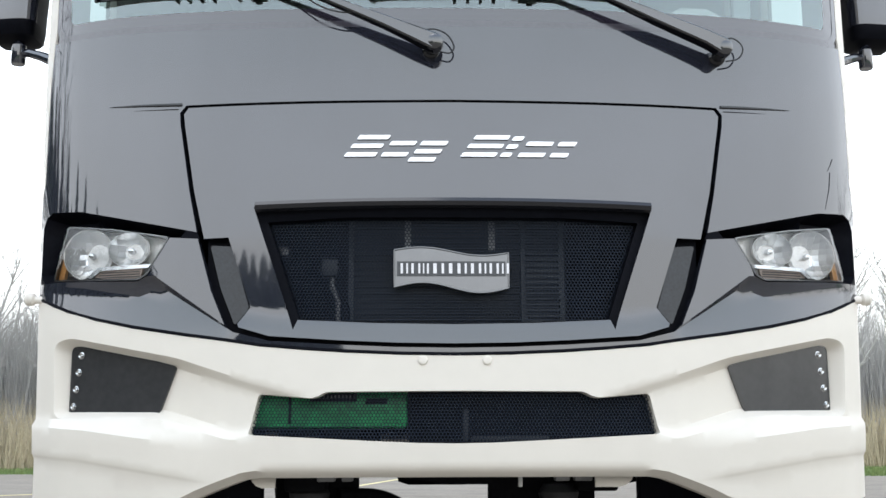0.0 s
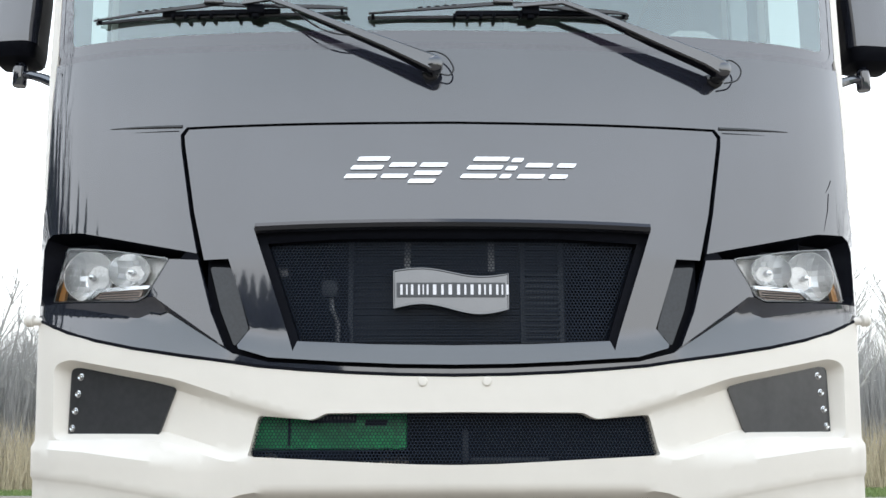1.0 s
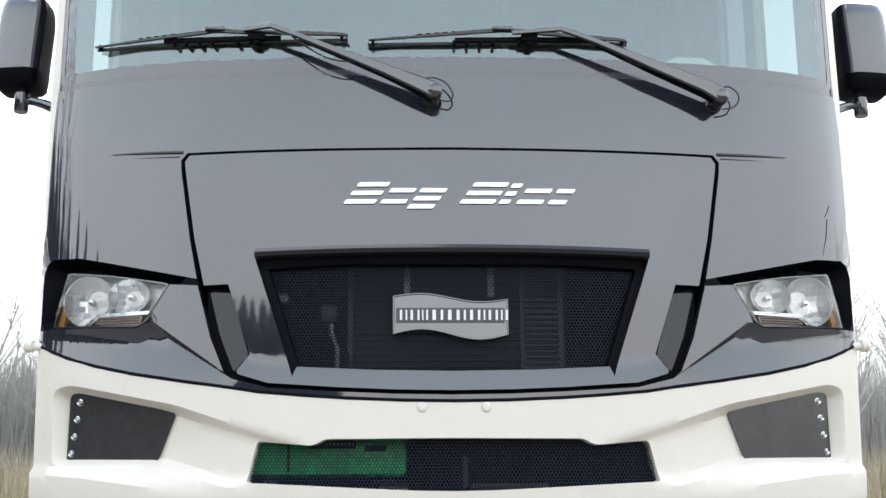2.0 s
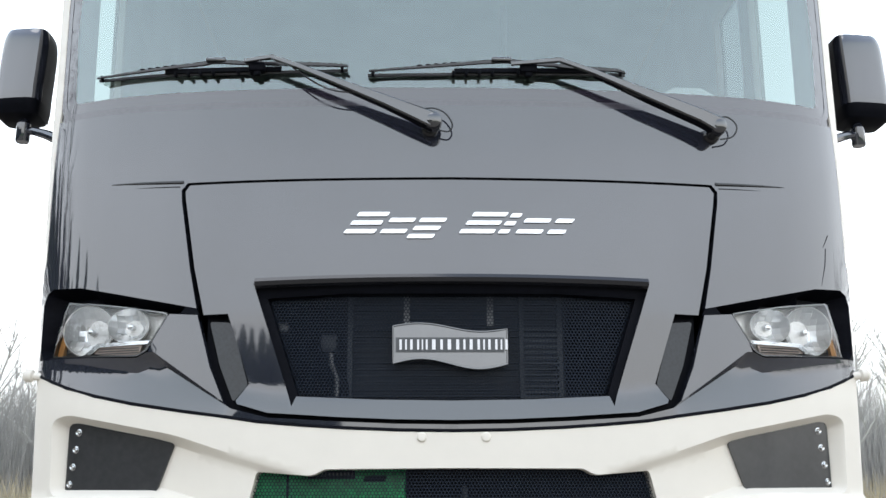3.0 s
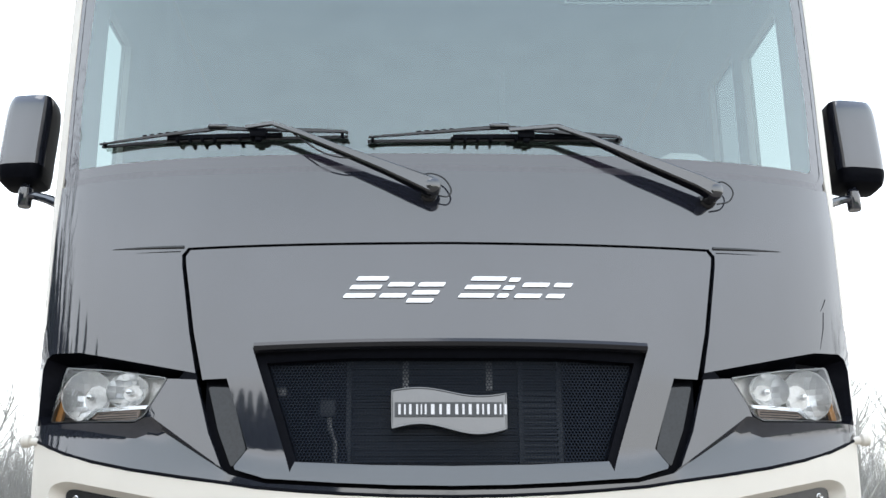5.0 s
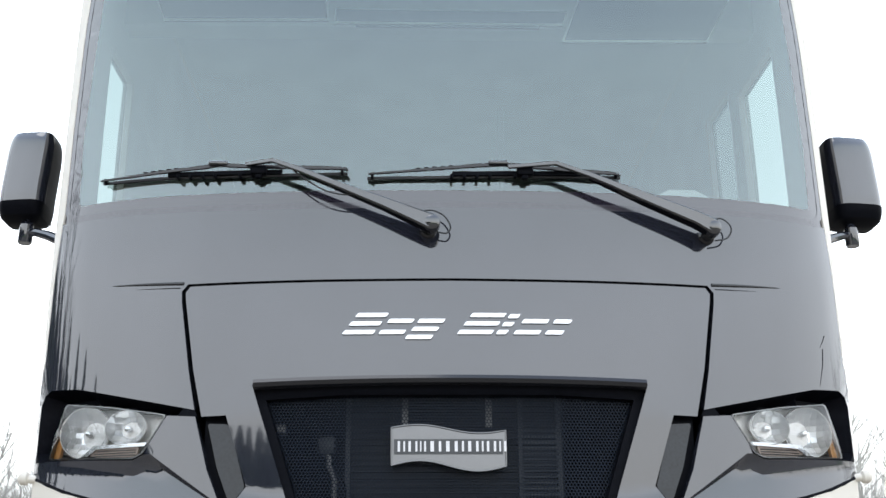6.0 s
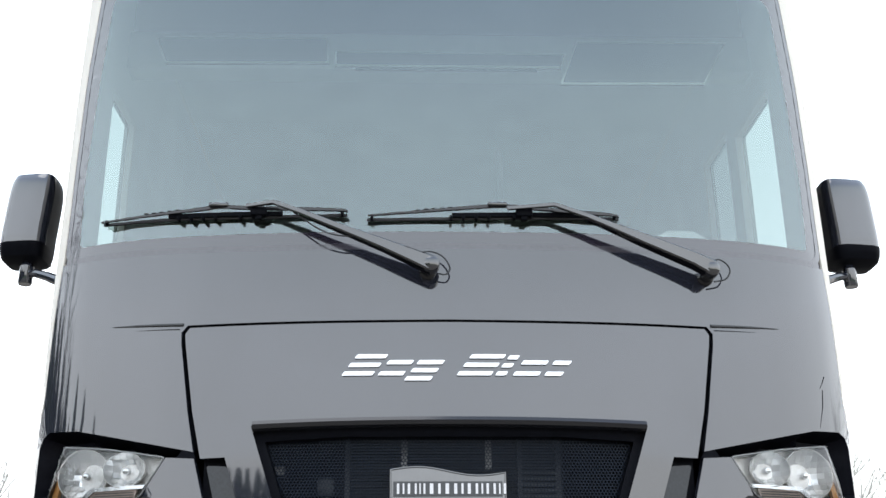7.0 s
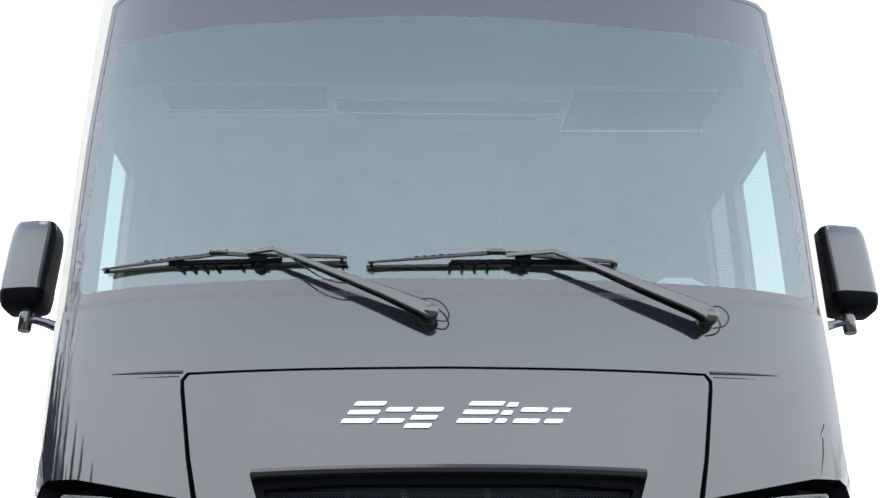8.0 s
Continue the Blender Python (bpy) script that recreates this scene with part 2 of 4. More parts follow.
def plan(s):
    a = abs(s)
    x, y = float(np.interp(a, _s, _x)), float(np.interp(a, _s, _y))
    if a > SMAX:
        y += a - SMAX
    return (x if s >= 0 else -x), y


def on(s, z, depth=0.0):
    """The place s metres along the face from its middle, at height z, depth metres under the skin."""
    k = float(np.interp(z, WIDE_Z, WIDE_X)) / HALF
    x, y = plan(s)
    x0, y0 = plan(s - 0.004)
    x1, y1 = plan(s + 0.004)
    t = Vector((x1 - x0, y1 - y0, 0)).normalized()
    n = Vector((-t.y, t.x, 0))
    return Vector((x * k, float(np.interp(z, PROF_Z, PROF_Y)) + y, z)) + n * depth


def inside(pts, poly):
    p, q = np.asarray(pts), np.asarray(poly)
    r = np.zeros(len(p), bool)
    j = len(q) - 1
    for i in range(len(q)):
        c = (q[i, 1] > p[:, 1]) != (q[j, 1] > p[:, 1])
        r ^= c & (p[:, 0] < (q[j, 0] - q[i, 0]) * (p[:, 1] - q[i, 1]) / (q[j, 1] - q[i, 1] + 1e-12) + q[i, 0])
        j = i
    return r


def edge_gap(pts, poly):
    """Distance of each point from a closed outline."""
    p, q = np.asarray(pts, float), np.asarray(poly, float)
    best = np.full(len(p), 9.0)
    for a, b in zip(q, np.roll(q, -1, 0)):
        d = b - a
        t = np.clip(((p - a) @ d) / (d @ d + 1e-12), 0, 1)
        best = np.minimum(best, np.hypot(*(p - a - t[:, None] * d).T))
    return best


def divide(poly, step):
    out = []
    for (a, b), (c, d) in zip(poly, poly[1:] + poly[:1]):
        n = max(1, int(math.hypot(c - a, d - b) / step + 0.5))
        out += [(a + (c - a) * i / n, b + (d - b) * i / n) for i in range(n)]
    return out


def rounded(poly, r, seg=4):
    """The outline with its corners rounded by up to r."""
    out = []
    n = len(poly)
    for i in range(n):
        p, a, b = Vector(poly[i]), Vector(poly[i - 1]), Vector(poly[(i + 1) % n])
        k = min(r, (a - p).length * 0.45, (b - p).length * 0.45)
        u, v = p + (a - p).normalized() * k, p + (b - p).normalized() * k
        for j in range(seg + 1):
            t = j / seg
            q = u * (1 - t) ** 2 + p * 2 * t * (1 - t) + v * t * t
            out.append((q.x, q.y))
    return out


def both(right):
    """A closed outline from its right half, listed from the middle round to the middle."""
    return list(right) + [(-s, z) for s, z in reversed(right) if abs(s) > 1e-6]


def inset(poly, d):
    """The closed outline moved inwards by d."""
    n = len(poly)
    area = sum(a[0] * b[1] - b[0] * a[1] for a, b in zip(poly, poly[1:] + poly[:1]))
    out = []
    for i in range(n):
        p, a, b = Vector(poly[i]), Vector(poly[i - 1]), Vector(poly[(i + 1) % n])
        u, v = (p - a).normalized(), (b - p).normalized()
        nu, nv = Vector((-u.y, u.x)), Vector((-v.y, v.x))
        m = nu + nv
        q = p + m * (d / max(0.35, m.dot(nu))) * (1 if area > 0 else -1)
        out.append((q.x, q.y))
    return out


def mirror(poly):
    return [(-s, z) for s, z in reversed(poly)]


def skin(outline, holes=(), step=0.04, depth=0.0, rim=0.02, zstep=0.06, creases=()):
    """A panel of the face in (s, z): its outline, holes through it, depth under the skin (a number or a function of points) and turned-in edges."""
    from mathutils.geometry import delaunay_2d_cdt
    rings = [divide(outline, step)] + [divide(h, step) for h in holes]
    pts, edges = [], []
    for r in rings:
        k = len(pts)
        pts += r
        edges += [(k + i, k + (i + 1) % len(r)) for i in range(len(r))]
    for line in creases:
        k = len(pts)
        line = [p for a, b in zip(line, line[1:]) for p in divide([a, b], step)[: max(1, int(math.hypot(b[0] - a[0], b[1] - a[1]) / step + 0.5))]] + [line[-1]]
        pts += line
        edges += [(k + i, k + i + 1) for i in range(len(line) - 1)]
        rings.append(line)
    s0, s1 = min(p[0] for p in outline), max(p[0] for p in outline)
    z0, z1 = min(p[1] for p in outline), max(p[1] for p in outline)
    gs = np.arange(math.floor(s0 / step) * step, s1 + step, step)
    gz = np.arange(z0 + zstep / 2, z1, zstep)
    grid = np.array([(a, b) for a in gs for b in gz])
    keep = inside(grid, outline)
    for h in holes:
        keep &= ~inside(grid, h)
    for i, r in enumerate(rings):
        keep &= edge_gap(grid, r) > min(step, zstep) * (0.35 if i <= len(holes) else 0.8)
    allp = pts + [tuple(p) for p in grid[keep]]
    v, e, f, *_ = delaunay_2d_cdt([Vector(p) for p in allp], edges, [], 0, 1e-6)
    vv = np.array([(p.x, p.y) for p in v])
    cen = np.array([vv[list(t)].mean(0) for t in f])
    ok = inside(cen, outline)
    for h in holes:
        ok &= ~inside(cen, h)
    d = depth(vv) if callable(depth) else np.full(len(vv), depth)
    bm = bmesh.new()
    bm.faces.layers.int.new("skin")
    bv = [bm.verts.new(on(float(p[0]), float(p[1]), float(q))) for p, q in zip(vv, d)]
    for t, k in zip(f, ok):
        if k:
            bm.faces.new([bv[i] for i in t])
    if rim:
        be = [x for x in bm.edges if len(x.link_faces) == 1]
        back = {}
        for x in be:
            for w in x.verts:
                if w not in back:
                    i = bv.index(w)
                    back[w] = bm.verts.new(on(float(vv[i][0]), float(vv[i][1]), float(d[i]) + rim))
        for x in be:
            a, b = x.verts
            bm.faces.new((a, b, back[b], back[a]))
    bmesh.ops.delete(bm, geom=[w for w in bm.verts if not w.link_faces], context="VERTS")
    return bm


def smooth01(x):
    x = np.clip(x, 0, 1)
    return x * x * (3 - 2 * x)


# ---- outlines on the face, right half (s, z) ----
HOOD = [(0, 1.496), (0.387, 1.493), (0.755, 1.489), (0.768, 1.470), (0.765, 1.44), (0.733, 1.236), (0.702, 1.098), (0.632, 1.100), (0.570, 0.902), (0.604, 0.856), (0.600, 0.846), (0.515, 0.821), (0.319, 0.808), (0.16, 0.8013), (0, 0.799)]
HOODGAP = [(0, 1.504), (0.387, 1.501), (0.762, 1.497), (0.780, 1.475), (0.778, 1.44), (0.747, 1.236), (0.718, 1.09), (0.680, 0.949), (0.640, 0.853), (0.616, 0.833), (0.515, 0.808), (0.319, 0.796), (0.16, 0.7893), (0, 0.787)]
GRILLE = [(0, 1.203), (0.410, 1.203), (0.561, 1.187), (0.449, 0.838), (0.437, 0.866), (0.22, 0.8563), (0, 0.853)]
POCKET = [(0.712, 1.098), (0.724, 1.118), (0.901, 1.155), (1.088, 1.196), (1.195, 1.203), (1.222, 1.190), (1.238, 1.16), (1.245, 0.993), (1.2, 0.992), (1.065, 0.987), (0.900, 0.981), (0.868, 0.997), (0.851, 1.026), (0.803, 1.104)]
LAMP = [(0.808, 1.109), (0.977, 1.138), (1.139, 1.158), (1.157, 1.110), (1.196, 0.999), (1.065, 0.992), (0.902, 0.987), (0.873, 1.001), (0.857, 1.028)]
BEAD = [(0, 0.774), (0.15, 0.7762), (0.30, 0.7825), (0.42, 0.7905), (0.541, 0.801), (0.625, 0.814), (0.756, 0.832), (0.907, 0.856), (1.024, 0.881), (1.121, 0.908), (1.237, 0.950), (1.262, 0.958)]
LOWGRILLE = [(0, 0.671), (0.356, 0.669), (0.377, 0.657), (0.395, 0.652), (0.545, 0.665), (0.573, 0.555), (0.40, 0.5465), (0.227, 0.538), (0.11, 0.5328), (0, 0.531)]
FOGREC = [(1.168, 0.605), (1.172, 0.815), (1.112, 0.829), (0.778, 0.765), (0.614, 0.712), (0.45, 0.6660), (0.395, 0.650), (0.45, 0.60), (0.565, 0.549), (0.62, 0.540), (0.834, 0.600)]
FOGPLATE = [(1.119, 0.811), (1.005, 0.799), (0.787, 0.744), (0.842, 0.608), (1.146, 0.611), (1.138, 0.800)]
SHIELDOUT = [(0, 1.742), (0.574, 1.738), (1.17, 1.748), (1.205, 1.785), (1.208, 2.10), (1.203, 2.5), (1.178, 3.0), (1.14, 3.03), (0, 3.05)]
CLEAR = [(0, 1.793), (0.6, 1.791), (1.152, 1.793), (1.164, 2.03), (1.150, 2.40), (1.135, 2.76), (1.110, 2.80), (0.80, 2.812), (0.53, 2.815), (0.25, 2.833), (0, 2.838)]

# ---- the coach ----
coach = thing("motorhome", "large cream motorhome with dark gloss front cap, parked on asphalt", "motorhome")


def cap_depth(p):
    """Below the lamps and a slanted crease the panel dips in, then swells out as a shelf to the bumper."""
    q, z = np.abs(p[:, 0]), p[:, 1]
    top = np.interp(q, [0.63, 0.70, 0.862, 0.90, 1.3], [0.846, 0.894, 1.008, 0.984, 0.992])
    bot = np.interp(q, [a for a, _ in BEAD], [b for _, b in BEAD])
    t = np.clip((top - z) / np.maximum(top - bot, 0.02), 0, 1)
    k = np.interp(q, [0.80, 0.90], [0.15, 0.34])
    shape = np.where(t < k, t / k, (1 - t) / (1 - k))
    return np.interp(q, [0.80, 0.92, 1.05, 1.2], [0.20, 0.14, 0.07, 0.05]) * np.maximum(top - bot, 0) * shape * smooth01((q - 0.62) / 0.02) * smooth01((1.25 - q) / 0.05)


def hood_depth(p):
    """The hood's lower edge rolls out under the grille."""
    q, z = np.abs(p[:, 0]), p[:, 1]
    edge = np.interp(q, [0, 0.16, 0.319, 0.515, 0.60], [0.799, 0.8013, 0.808, 0.821, 0.846])
    k = np.clip((z - edge) / 0.055, 0, 1)
    return 0.014 * k * np.clip((1.10 - z) / 0.225, 0, 1)


def shelf(k):
    """A line a share k of the way down from the lamps to the bumper."""
    out = []
    for q in (0.64, 0.70, 0.78, 0.862, 0.90, 1.0, 1.1, 1.2, 1.25):
        top = float(np.interp(q, [0.63, 0.70, 0.862, 0.90, 1.3], [0.846, 0.894, 1.008, 0.984, 0.992]))
        bot = float(np.interp(q, [a for a, _ in BEAD], [b for _, b in BEAD]))
        out.append((q, top - (top - bot) * k))
    return out


cap_lines = [[(0.64, 0.853), (0.70, 0.894), (0.78, 0.950), (0.845, 0.996)]]
cap_lines += [shelf(k) for k in (0.15, 0.34, 0.5, 0.75)]
cap_lines += [mirror(q) for q in cap_lines]
cap_out = BEAD + [(1.262, 1.0), (1.262, 1.2), (1.236, 1.3), (1.230, 1.5), (1.222, 1.66), (1.216, 1.744), (1.17, 1.738), (0.574, 1.729), (0, 1.733)]
cap_bm = skin(both(cap_out), [both(HOODGAP), POCKET, mirror(POCKET)], 0.03, cap_depth, 0.025, 0.04, cap_lines)
part("front_cap", cap_bm, PAINT, coach, "dark grey gloss painted front cap")
# black backing behind the gaps
back_out = [(0, 0.76), (1.0, 0.84), (1.0, 0.97), (0.70, 1.0), (0.70, 1.12), (0.85, 1.2), (0.85, 1.56), (0, 1.56)]
part("gap_backing", skin(both(back_out), [both(GRILLE)], 0.06, 0.034, 0.0, 0.08), BLACK, coach)
hood = part("hood", skin(both(HOOD), [both(GRILLE)], 0.03, hood_depth, 0.022, 0.02), PAINT, coach, "dark grey gloss service hood")
for side in (1, -1):
    f = (lambda p: p) if side > 0 else mirror
    part("hood_side_vent", skin(rounded(f([(0.687, 1.080), (0.624, 1.076), (0.573, 0.899), (0.614, 0.852), (0.655, 0.955)]), 0.01), [], 0.03, 0.012, 0.02, 0.04), VENT, hood, "smoked gloss insert beside the hood")
    tube_bm = bmesh.new()
    tube(tube_bm, [on(side * s, 1.500 + (s - 0.78) * 0.03, -0.0005) for s in (0.775, 0.85, 0.92, 0.985, 1.0)], [0.0055, 0.005, 0.0038, 0.002, 0.0006], 6)
    part("crease_line", tube_bm, BLACKGLOSS, coach)
    tube_bm = bmesh.new()
    tube(tube_bm, [on(side * s, 1.486 + (s - 0.78) * 0.02, -0.0002) for s in (0.785, 0.83, 0.88, 0.92)], [0.0018, 0.0016, 0.0011, 0.0003], 5)
    part("crease_line", tube_bm, BLACKGLOSS, coach)

SCRATCHES = [[(1.155, 1.371), (1.144, 1.350), (1.131, 1.330)], [(1.142, 1.328), (1.135, 1.274), (1.116, 1.210)], [(-1.196, 1.717), (-1.188, 1.710), (-1.189, 1.701)]]
for marks in SCRATCHES:
    tube_bm = bmesh.new()
    tube(tube_bm, [on(s, z, -0.0003) for s, z in marks], [0.0012] * (len(marks) - 1) + [0.0004], 5)
    part("scratch", tube_bm, BLACK, coach, "fine dark scratch in the paint")

# bead between cap and bumper
bead_bm = bmesh.new()
line = mirror(BEAD)[:-1] + BEAD
tube(bead_bm, [on(s, z - 0.004, 0.004) for a, b in zip(line, line[1:]) for s, z in divide([a, b], 0.05)[: max(1, int((b[0] - a[0]) / 0.05))]], 0.007, 6)
part("bead_seal", bead_bm, BLACK, coach, "black rubber bead")


BUMPLOW = [(0, 0.442), (0.55, 0.441), (0.59, 0.435), (0.634, 0.420), (0.68, 0.403), (0.716, 0.389), (0.76, 0.368), (0.81, 0.350), (0.85, 0.342), (0.9, 0.338), (1.2, 0.352), (1.33, 0.37)]
CHIN = [(0.50, 0.522), (0.62, 0.526), (0.735, 0.534), (0.865, 0.547), (1.04, 0.570), (1.33, 0.592)]
LEDGE = [(0.50, 0.545), (0.65, 0.560), (0.80, 0.586), (0.95, 0.602), (1.33, 0.606)]
STEP = [(0.66, 0.434), (0.709, 0.440), (0.874, 0.468), (1.05, 0.495), (1.20, 0.506), (1.33, 0.512)]
FOGREC = rounded(FOGREC, 0.03)


def bumper_depth(p):
    q, z = np.abs(p[:, 0]), p[:, 1]
    pts = np.stack([q, z], 1)
    ins = inside(pts, FOGREC)
    g = edge_gap(pts, FOGREC)
    d = np.where(ins, 0.046 * smooth01(g / 0.026), 0.0)
    d *= 0.40 + 0.60 * smooth01((q - 0.58) / 0.26)
    # proud chin at the sides, its ridge falling towards the middle
    ridge = np.interp(q, [a for a, _ in CHIN], [b for _, b in CHIN])
    ledge = np.interp(q, [a for a, _ in LEDGE], [b for _, b in LEDGE])
    chin = np.clip((ledge - z) / (ledge - ridge), 0, 1) * smooth01((q - 0.58) / 0.34)
    d -= (0.030 - 0.020 * smooth01((q - 1.10) / 0.12)) * chin
    low = np.interp(q, [a for a, _ in STEP], [b for _, b in STEP])
    d += 0.006 * smooth01((low - z) / 0.014) * smooth01((q - 0.64) / 0.15)
    # turned-under lower edge
    bot = np.interp(q, [a for a, _ in BUMPLOW], [b for _, b in BUMPLOW])
    d += 0.034 * (1 - np.clip((z - bot) / 0.020, 0, 1))
    return d


bump_out = BUMPLOW + [(1.33, 0.960)] + [(s, z - 0.002) for s, z in reversed(BEAD)]
bumper_creases = []
for f in ((lambda p: p), mirror):
    for d in (0.0, 0.009, 0.018, 0.028):
        q = f(inset(FOGREC, d)) if d else f(FOGREC)
        bumper_creases.append(q + q[:1])
    for dz in (0.0, 0.007, 0.014):
        bumper_creases.append(f([(s, z - dz) for s, z in STEP]))
    for dz in (0.010, 0.020):
        bumper_creases.append(f([(s, z + dz) for s, z in BUMPLOW[1:]]))
    bumper_creases.append(f(CHIN[1:]))
    bumper_creases.append(f(LEDGE[3:]))
bumper = part("front_bumper", skin(both(bump_out), [rounded(both(LOWGRILLE), 0.012)], 0.02, bumper_depth, 0.05, 0.014, bumper_creases), WHITE, coach, "cream moulded bumper with recessed lamp bays")
for side in (1, -1):
    f = (lambda p: p) if side > 0 else mirror
    plate = part("lamp_bay_cover", skin(rounded(f(FOGPLATE), 0.012), [], 0.04, 0.036, 0.012, 0.04), SMOKE, bumper, "smoked plastic cover fixed with four bolts")
    for k in range(4):
        z = 0.781 - 0.0475 * k
        c = on(side * (1.100 + 0.009 * k), z, 0.037)
        nrm = (on(side * 1.10, z, 0.0) - on(side * 1.10, z, 0.1)).normalized()
        m = Matrix.Translation(c) @ nrm.to_track_quat("Z", "Y").to_matrix().to_4x4()
        bm = bmesh.new()
        lathe(bm, m, [(0.0, -0.004), (0.0105, -0.004), (0.0105, 0.001), (0.0075, 0.0015), (0.0075, 0.006), (0.0055, 0.0085), (0.003, 0.008), (0.0, 0.0055)], 12)
        part("bolt", bm, CHROME, plate, "bright steel bolt")
    bm = bmesh.new()
    m = Matrix.Translation(on(side * 0.0885, 0.753, 0.002)) @ Matrix.Rotation(radians(90), 4, "X")
    lathe(bm, m, [(0.014, 0.0), (0.0135, 0.004), (0.010, 0.007), (0.0, 0.0085)], 16)
    part("plug", bm, WHITE, bumper)
    bm = bmesh.new()
    p0 = on(side * 1.25, 0.948)
    lathe(bm, Matrix.Translation(p0) @ Vector((side, 0, 0.1)).to_track_quat("Z", "Y").to_matrix().to_4x4(), [(0.0, -0.02), (0.012, -0.02), (0.012, 0.012), (0.019, 0.018), (0.020, 0.034), (0.013, 0.042), (0.0, 0.044)], 16)
    part("marker_knob", bm, WHITE, coach, "small cream side knob")


# ---- perforated grilles ----
def honeycomb(poly, depth, pitch, wire):
    """A sheet of hexagonal rings clipped to an outline."""
    s0, s1 = min(p[0] for p in poly), max(p[0] for p in poly)
    z0, z1 = min(p[1] for p in poly), max(p[1] for p in poly)
    rows = int((z1 - z0) / (pitch * 0.866)) + 1
    cols = int((s1 - s0) / pitch) + 2
    cen = np.array([(s0 + (c + 0.5 * (r % 2)) * pitch, z0 + r * pitch * 0.866) for r in range(rows) for c in range(cols)])
    cen = cen[inside(cen, poly)]
    R, r_in = pitch * 0.5774, pitch * 0.5774 - wire
    ang = [math.pi / 6 + i * math.pi / 3 for i in range(6)]
    verts, faces = [], []
    for s, z in cen:
        k = len(verts)
        base = on(float(s), float(z), depth)
        t = on(float(s) + 0.01, float(z), depth) - base
        ax, az = t / 0.01, Vector((0, 0, 1))
        ax.z = 0
        for rad, dy in ((R, 0.0), (r_in, 0.0), (r_in, 0.002)):
            for a in ang:
                verts.append(base + ax * (rad * math.cos(a)) + az * (rad * math.sin(a)) + Vector((0, dy, 0)))
        for i in range(6):
            j = (i + 1) % 6
            faces.append((k + i, k + j, k + 6 + j, k + 6 + i))
            faces.append((k + 6 + i, k + 6 + j, k + 12 + j, k + 12 + i))
    return verts, faces


GFRAME_IN = [(0, 1.158), (0.30, 1.158), (0.524, 1.146), (0.434, 0.868), (0.22, 0.8598), (0, 0.857)]
part("grille_frame", skin(both(GRILLE), [both(GFRAME_IN)], 0.03, lambda p: np.where(p[:, 1] > 1.17, 0.006, 0.02), 0.05, 0.03), BLACK, hood, "black grille surround")
# overhanging lip along the top of the grille
bm = bmesh.new()
tube(bm, [on(s, 1.186 + 0.010 * (1 - (s / 0.56) ** 2), -0.002) for s in np.linspace(-0.555, 0.555, 25)], 0.016, 8)
part("grille_lip", bm, BLACKGLOSS, hood)
v, fc = honeycomb(both(GFRAME_IN), 0.045, 0.0098, 0.0014)
tagged(raw("grille_mesh", v, fc, MESHM, hood, "black perforated hexagonal grille mesh"), kind="stuff")
v, fc = honeycomb(both(LOWGRILLE), 0.04, 0.0098, 0.0014)
tagged(raw("lower_grille_mesh", v, fc, MESHM, bumper, "black perforated hexagonal mesh"), kind="stuff")

# wavy badge on the grille
badge = thing("grille_badge", "wavy brushed silver badge with a grey band of silver bars", "badge")


def wave(s, top):
    t = (s + 0.168) / 0.32
    return (1.062 + 0.010 * math.sin(t * 2 * math.pi) - 0.008 * t) if top else (0.956 + 0.014 * math.sin(t * 2 * math.pi) - 0.002 * t)


ss = list(np.linspace(-0.168, 0.152, 17))
bo = [(float(s), wave(s, 1)) for s in ss] + [(float(s), wave(s, 0)) for s in reversed(ss)]
part("badge_plate", skin(bo, [], 0.02, 0.012, 0.03, 0.02), SATIN, badge, smooth=True)
band = [(-0.160, 1.029), (0.143, 1.029), (0.143, 0.988), (-0.160, 0.988)]
part("badge_band", skin(band, [], 0.02, 0.009, 0.006, 0.02), BADGEIN, badge, "dark grey band")
rim_bm = bmesh.new()
loop = [on(s, z, 0.011) for s, z in divide(bo, 0.02)]
tube(rim_bm, loop + loop[:1], 0.0025, 6, caps=False)
part("badge_rim", rim_bm, SATIN, badge, "satin rim")
xs = -0.150
for wdt in (0.040, 0.032, 0.058, 0.050, 0.040, 0.038):
    for a, b in ((xs, xs + 0.17 * wdt), (xs + 0.40 * wdt, xs + 0.52 * wdt), (xs + 0.75 * wdt, xs + 0.92 * wdt)):
        part("bar", skin([(a, 0.994), (b, 0.994), (b, 1.023), (a, 1.023)], [], 0.02, 0.006, 0.004, 0.02), LETTERDIM, badge)
    xs += wdt + 0.0095

# slanted silver name plate shapes on the hood
name = thing("hood_nameplate", "slanted silver-white name plate shapes on the dark hood", "emblem")


def glyph(s, w, lo, hi):
    sl, z0, t = 0.72, 1.331, 0.0125
    levels = (lo, hi - t) if hi - lo < 0.055 else (lo, (lo + hi - t) / 2, hi - t)
    for z in levels:
        q = [(s + sl * (z - z0), z), (s + w + sl * (z - z0), z), (s + w + sl * (z + t - z0), z + t), (s + sl * (z + t - z0), z + t)]
        part("slanted_bar", skin(rounded(q, 0.004), [], 0.02, -0.006, 0.007, 0.02), LETTER, name)


for s, w, lo, hi in ((-0.309, 0.088, 1.331, 1.395), (-0.206, 0.072, 1.331, 1.377), (-0.120, 0.074, 1.316, 1.377), (0.018, 0.098, 1.331, 1.395), (0.128, 0.030, 1.331, 1.392), (0.178, 0.074, 1.331, 1.377), (0.268, 0.050, 1.331, 1.377)):
    glyph(s, w, lo, hi)

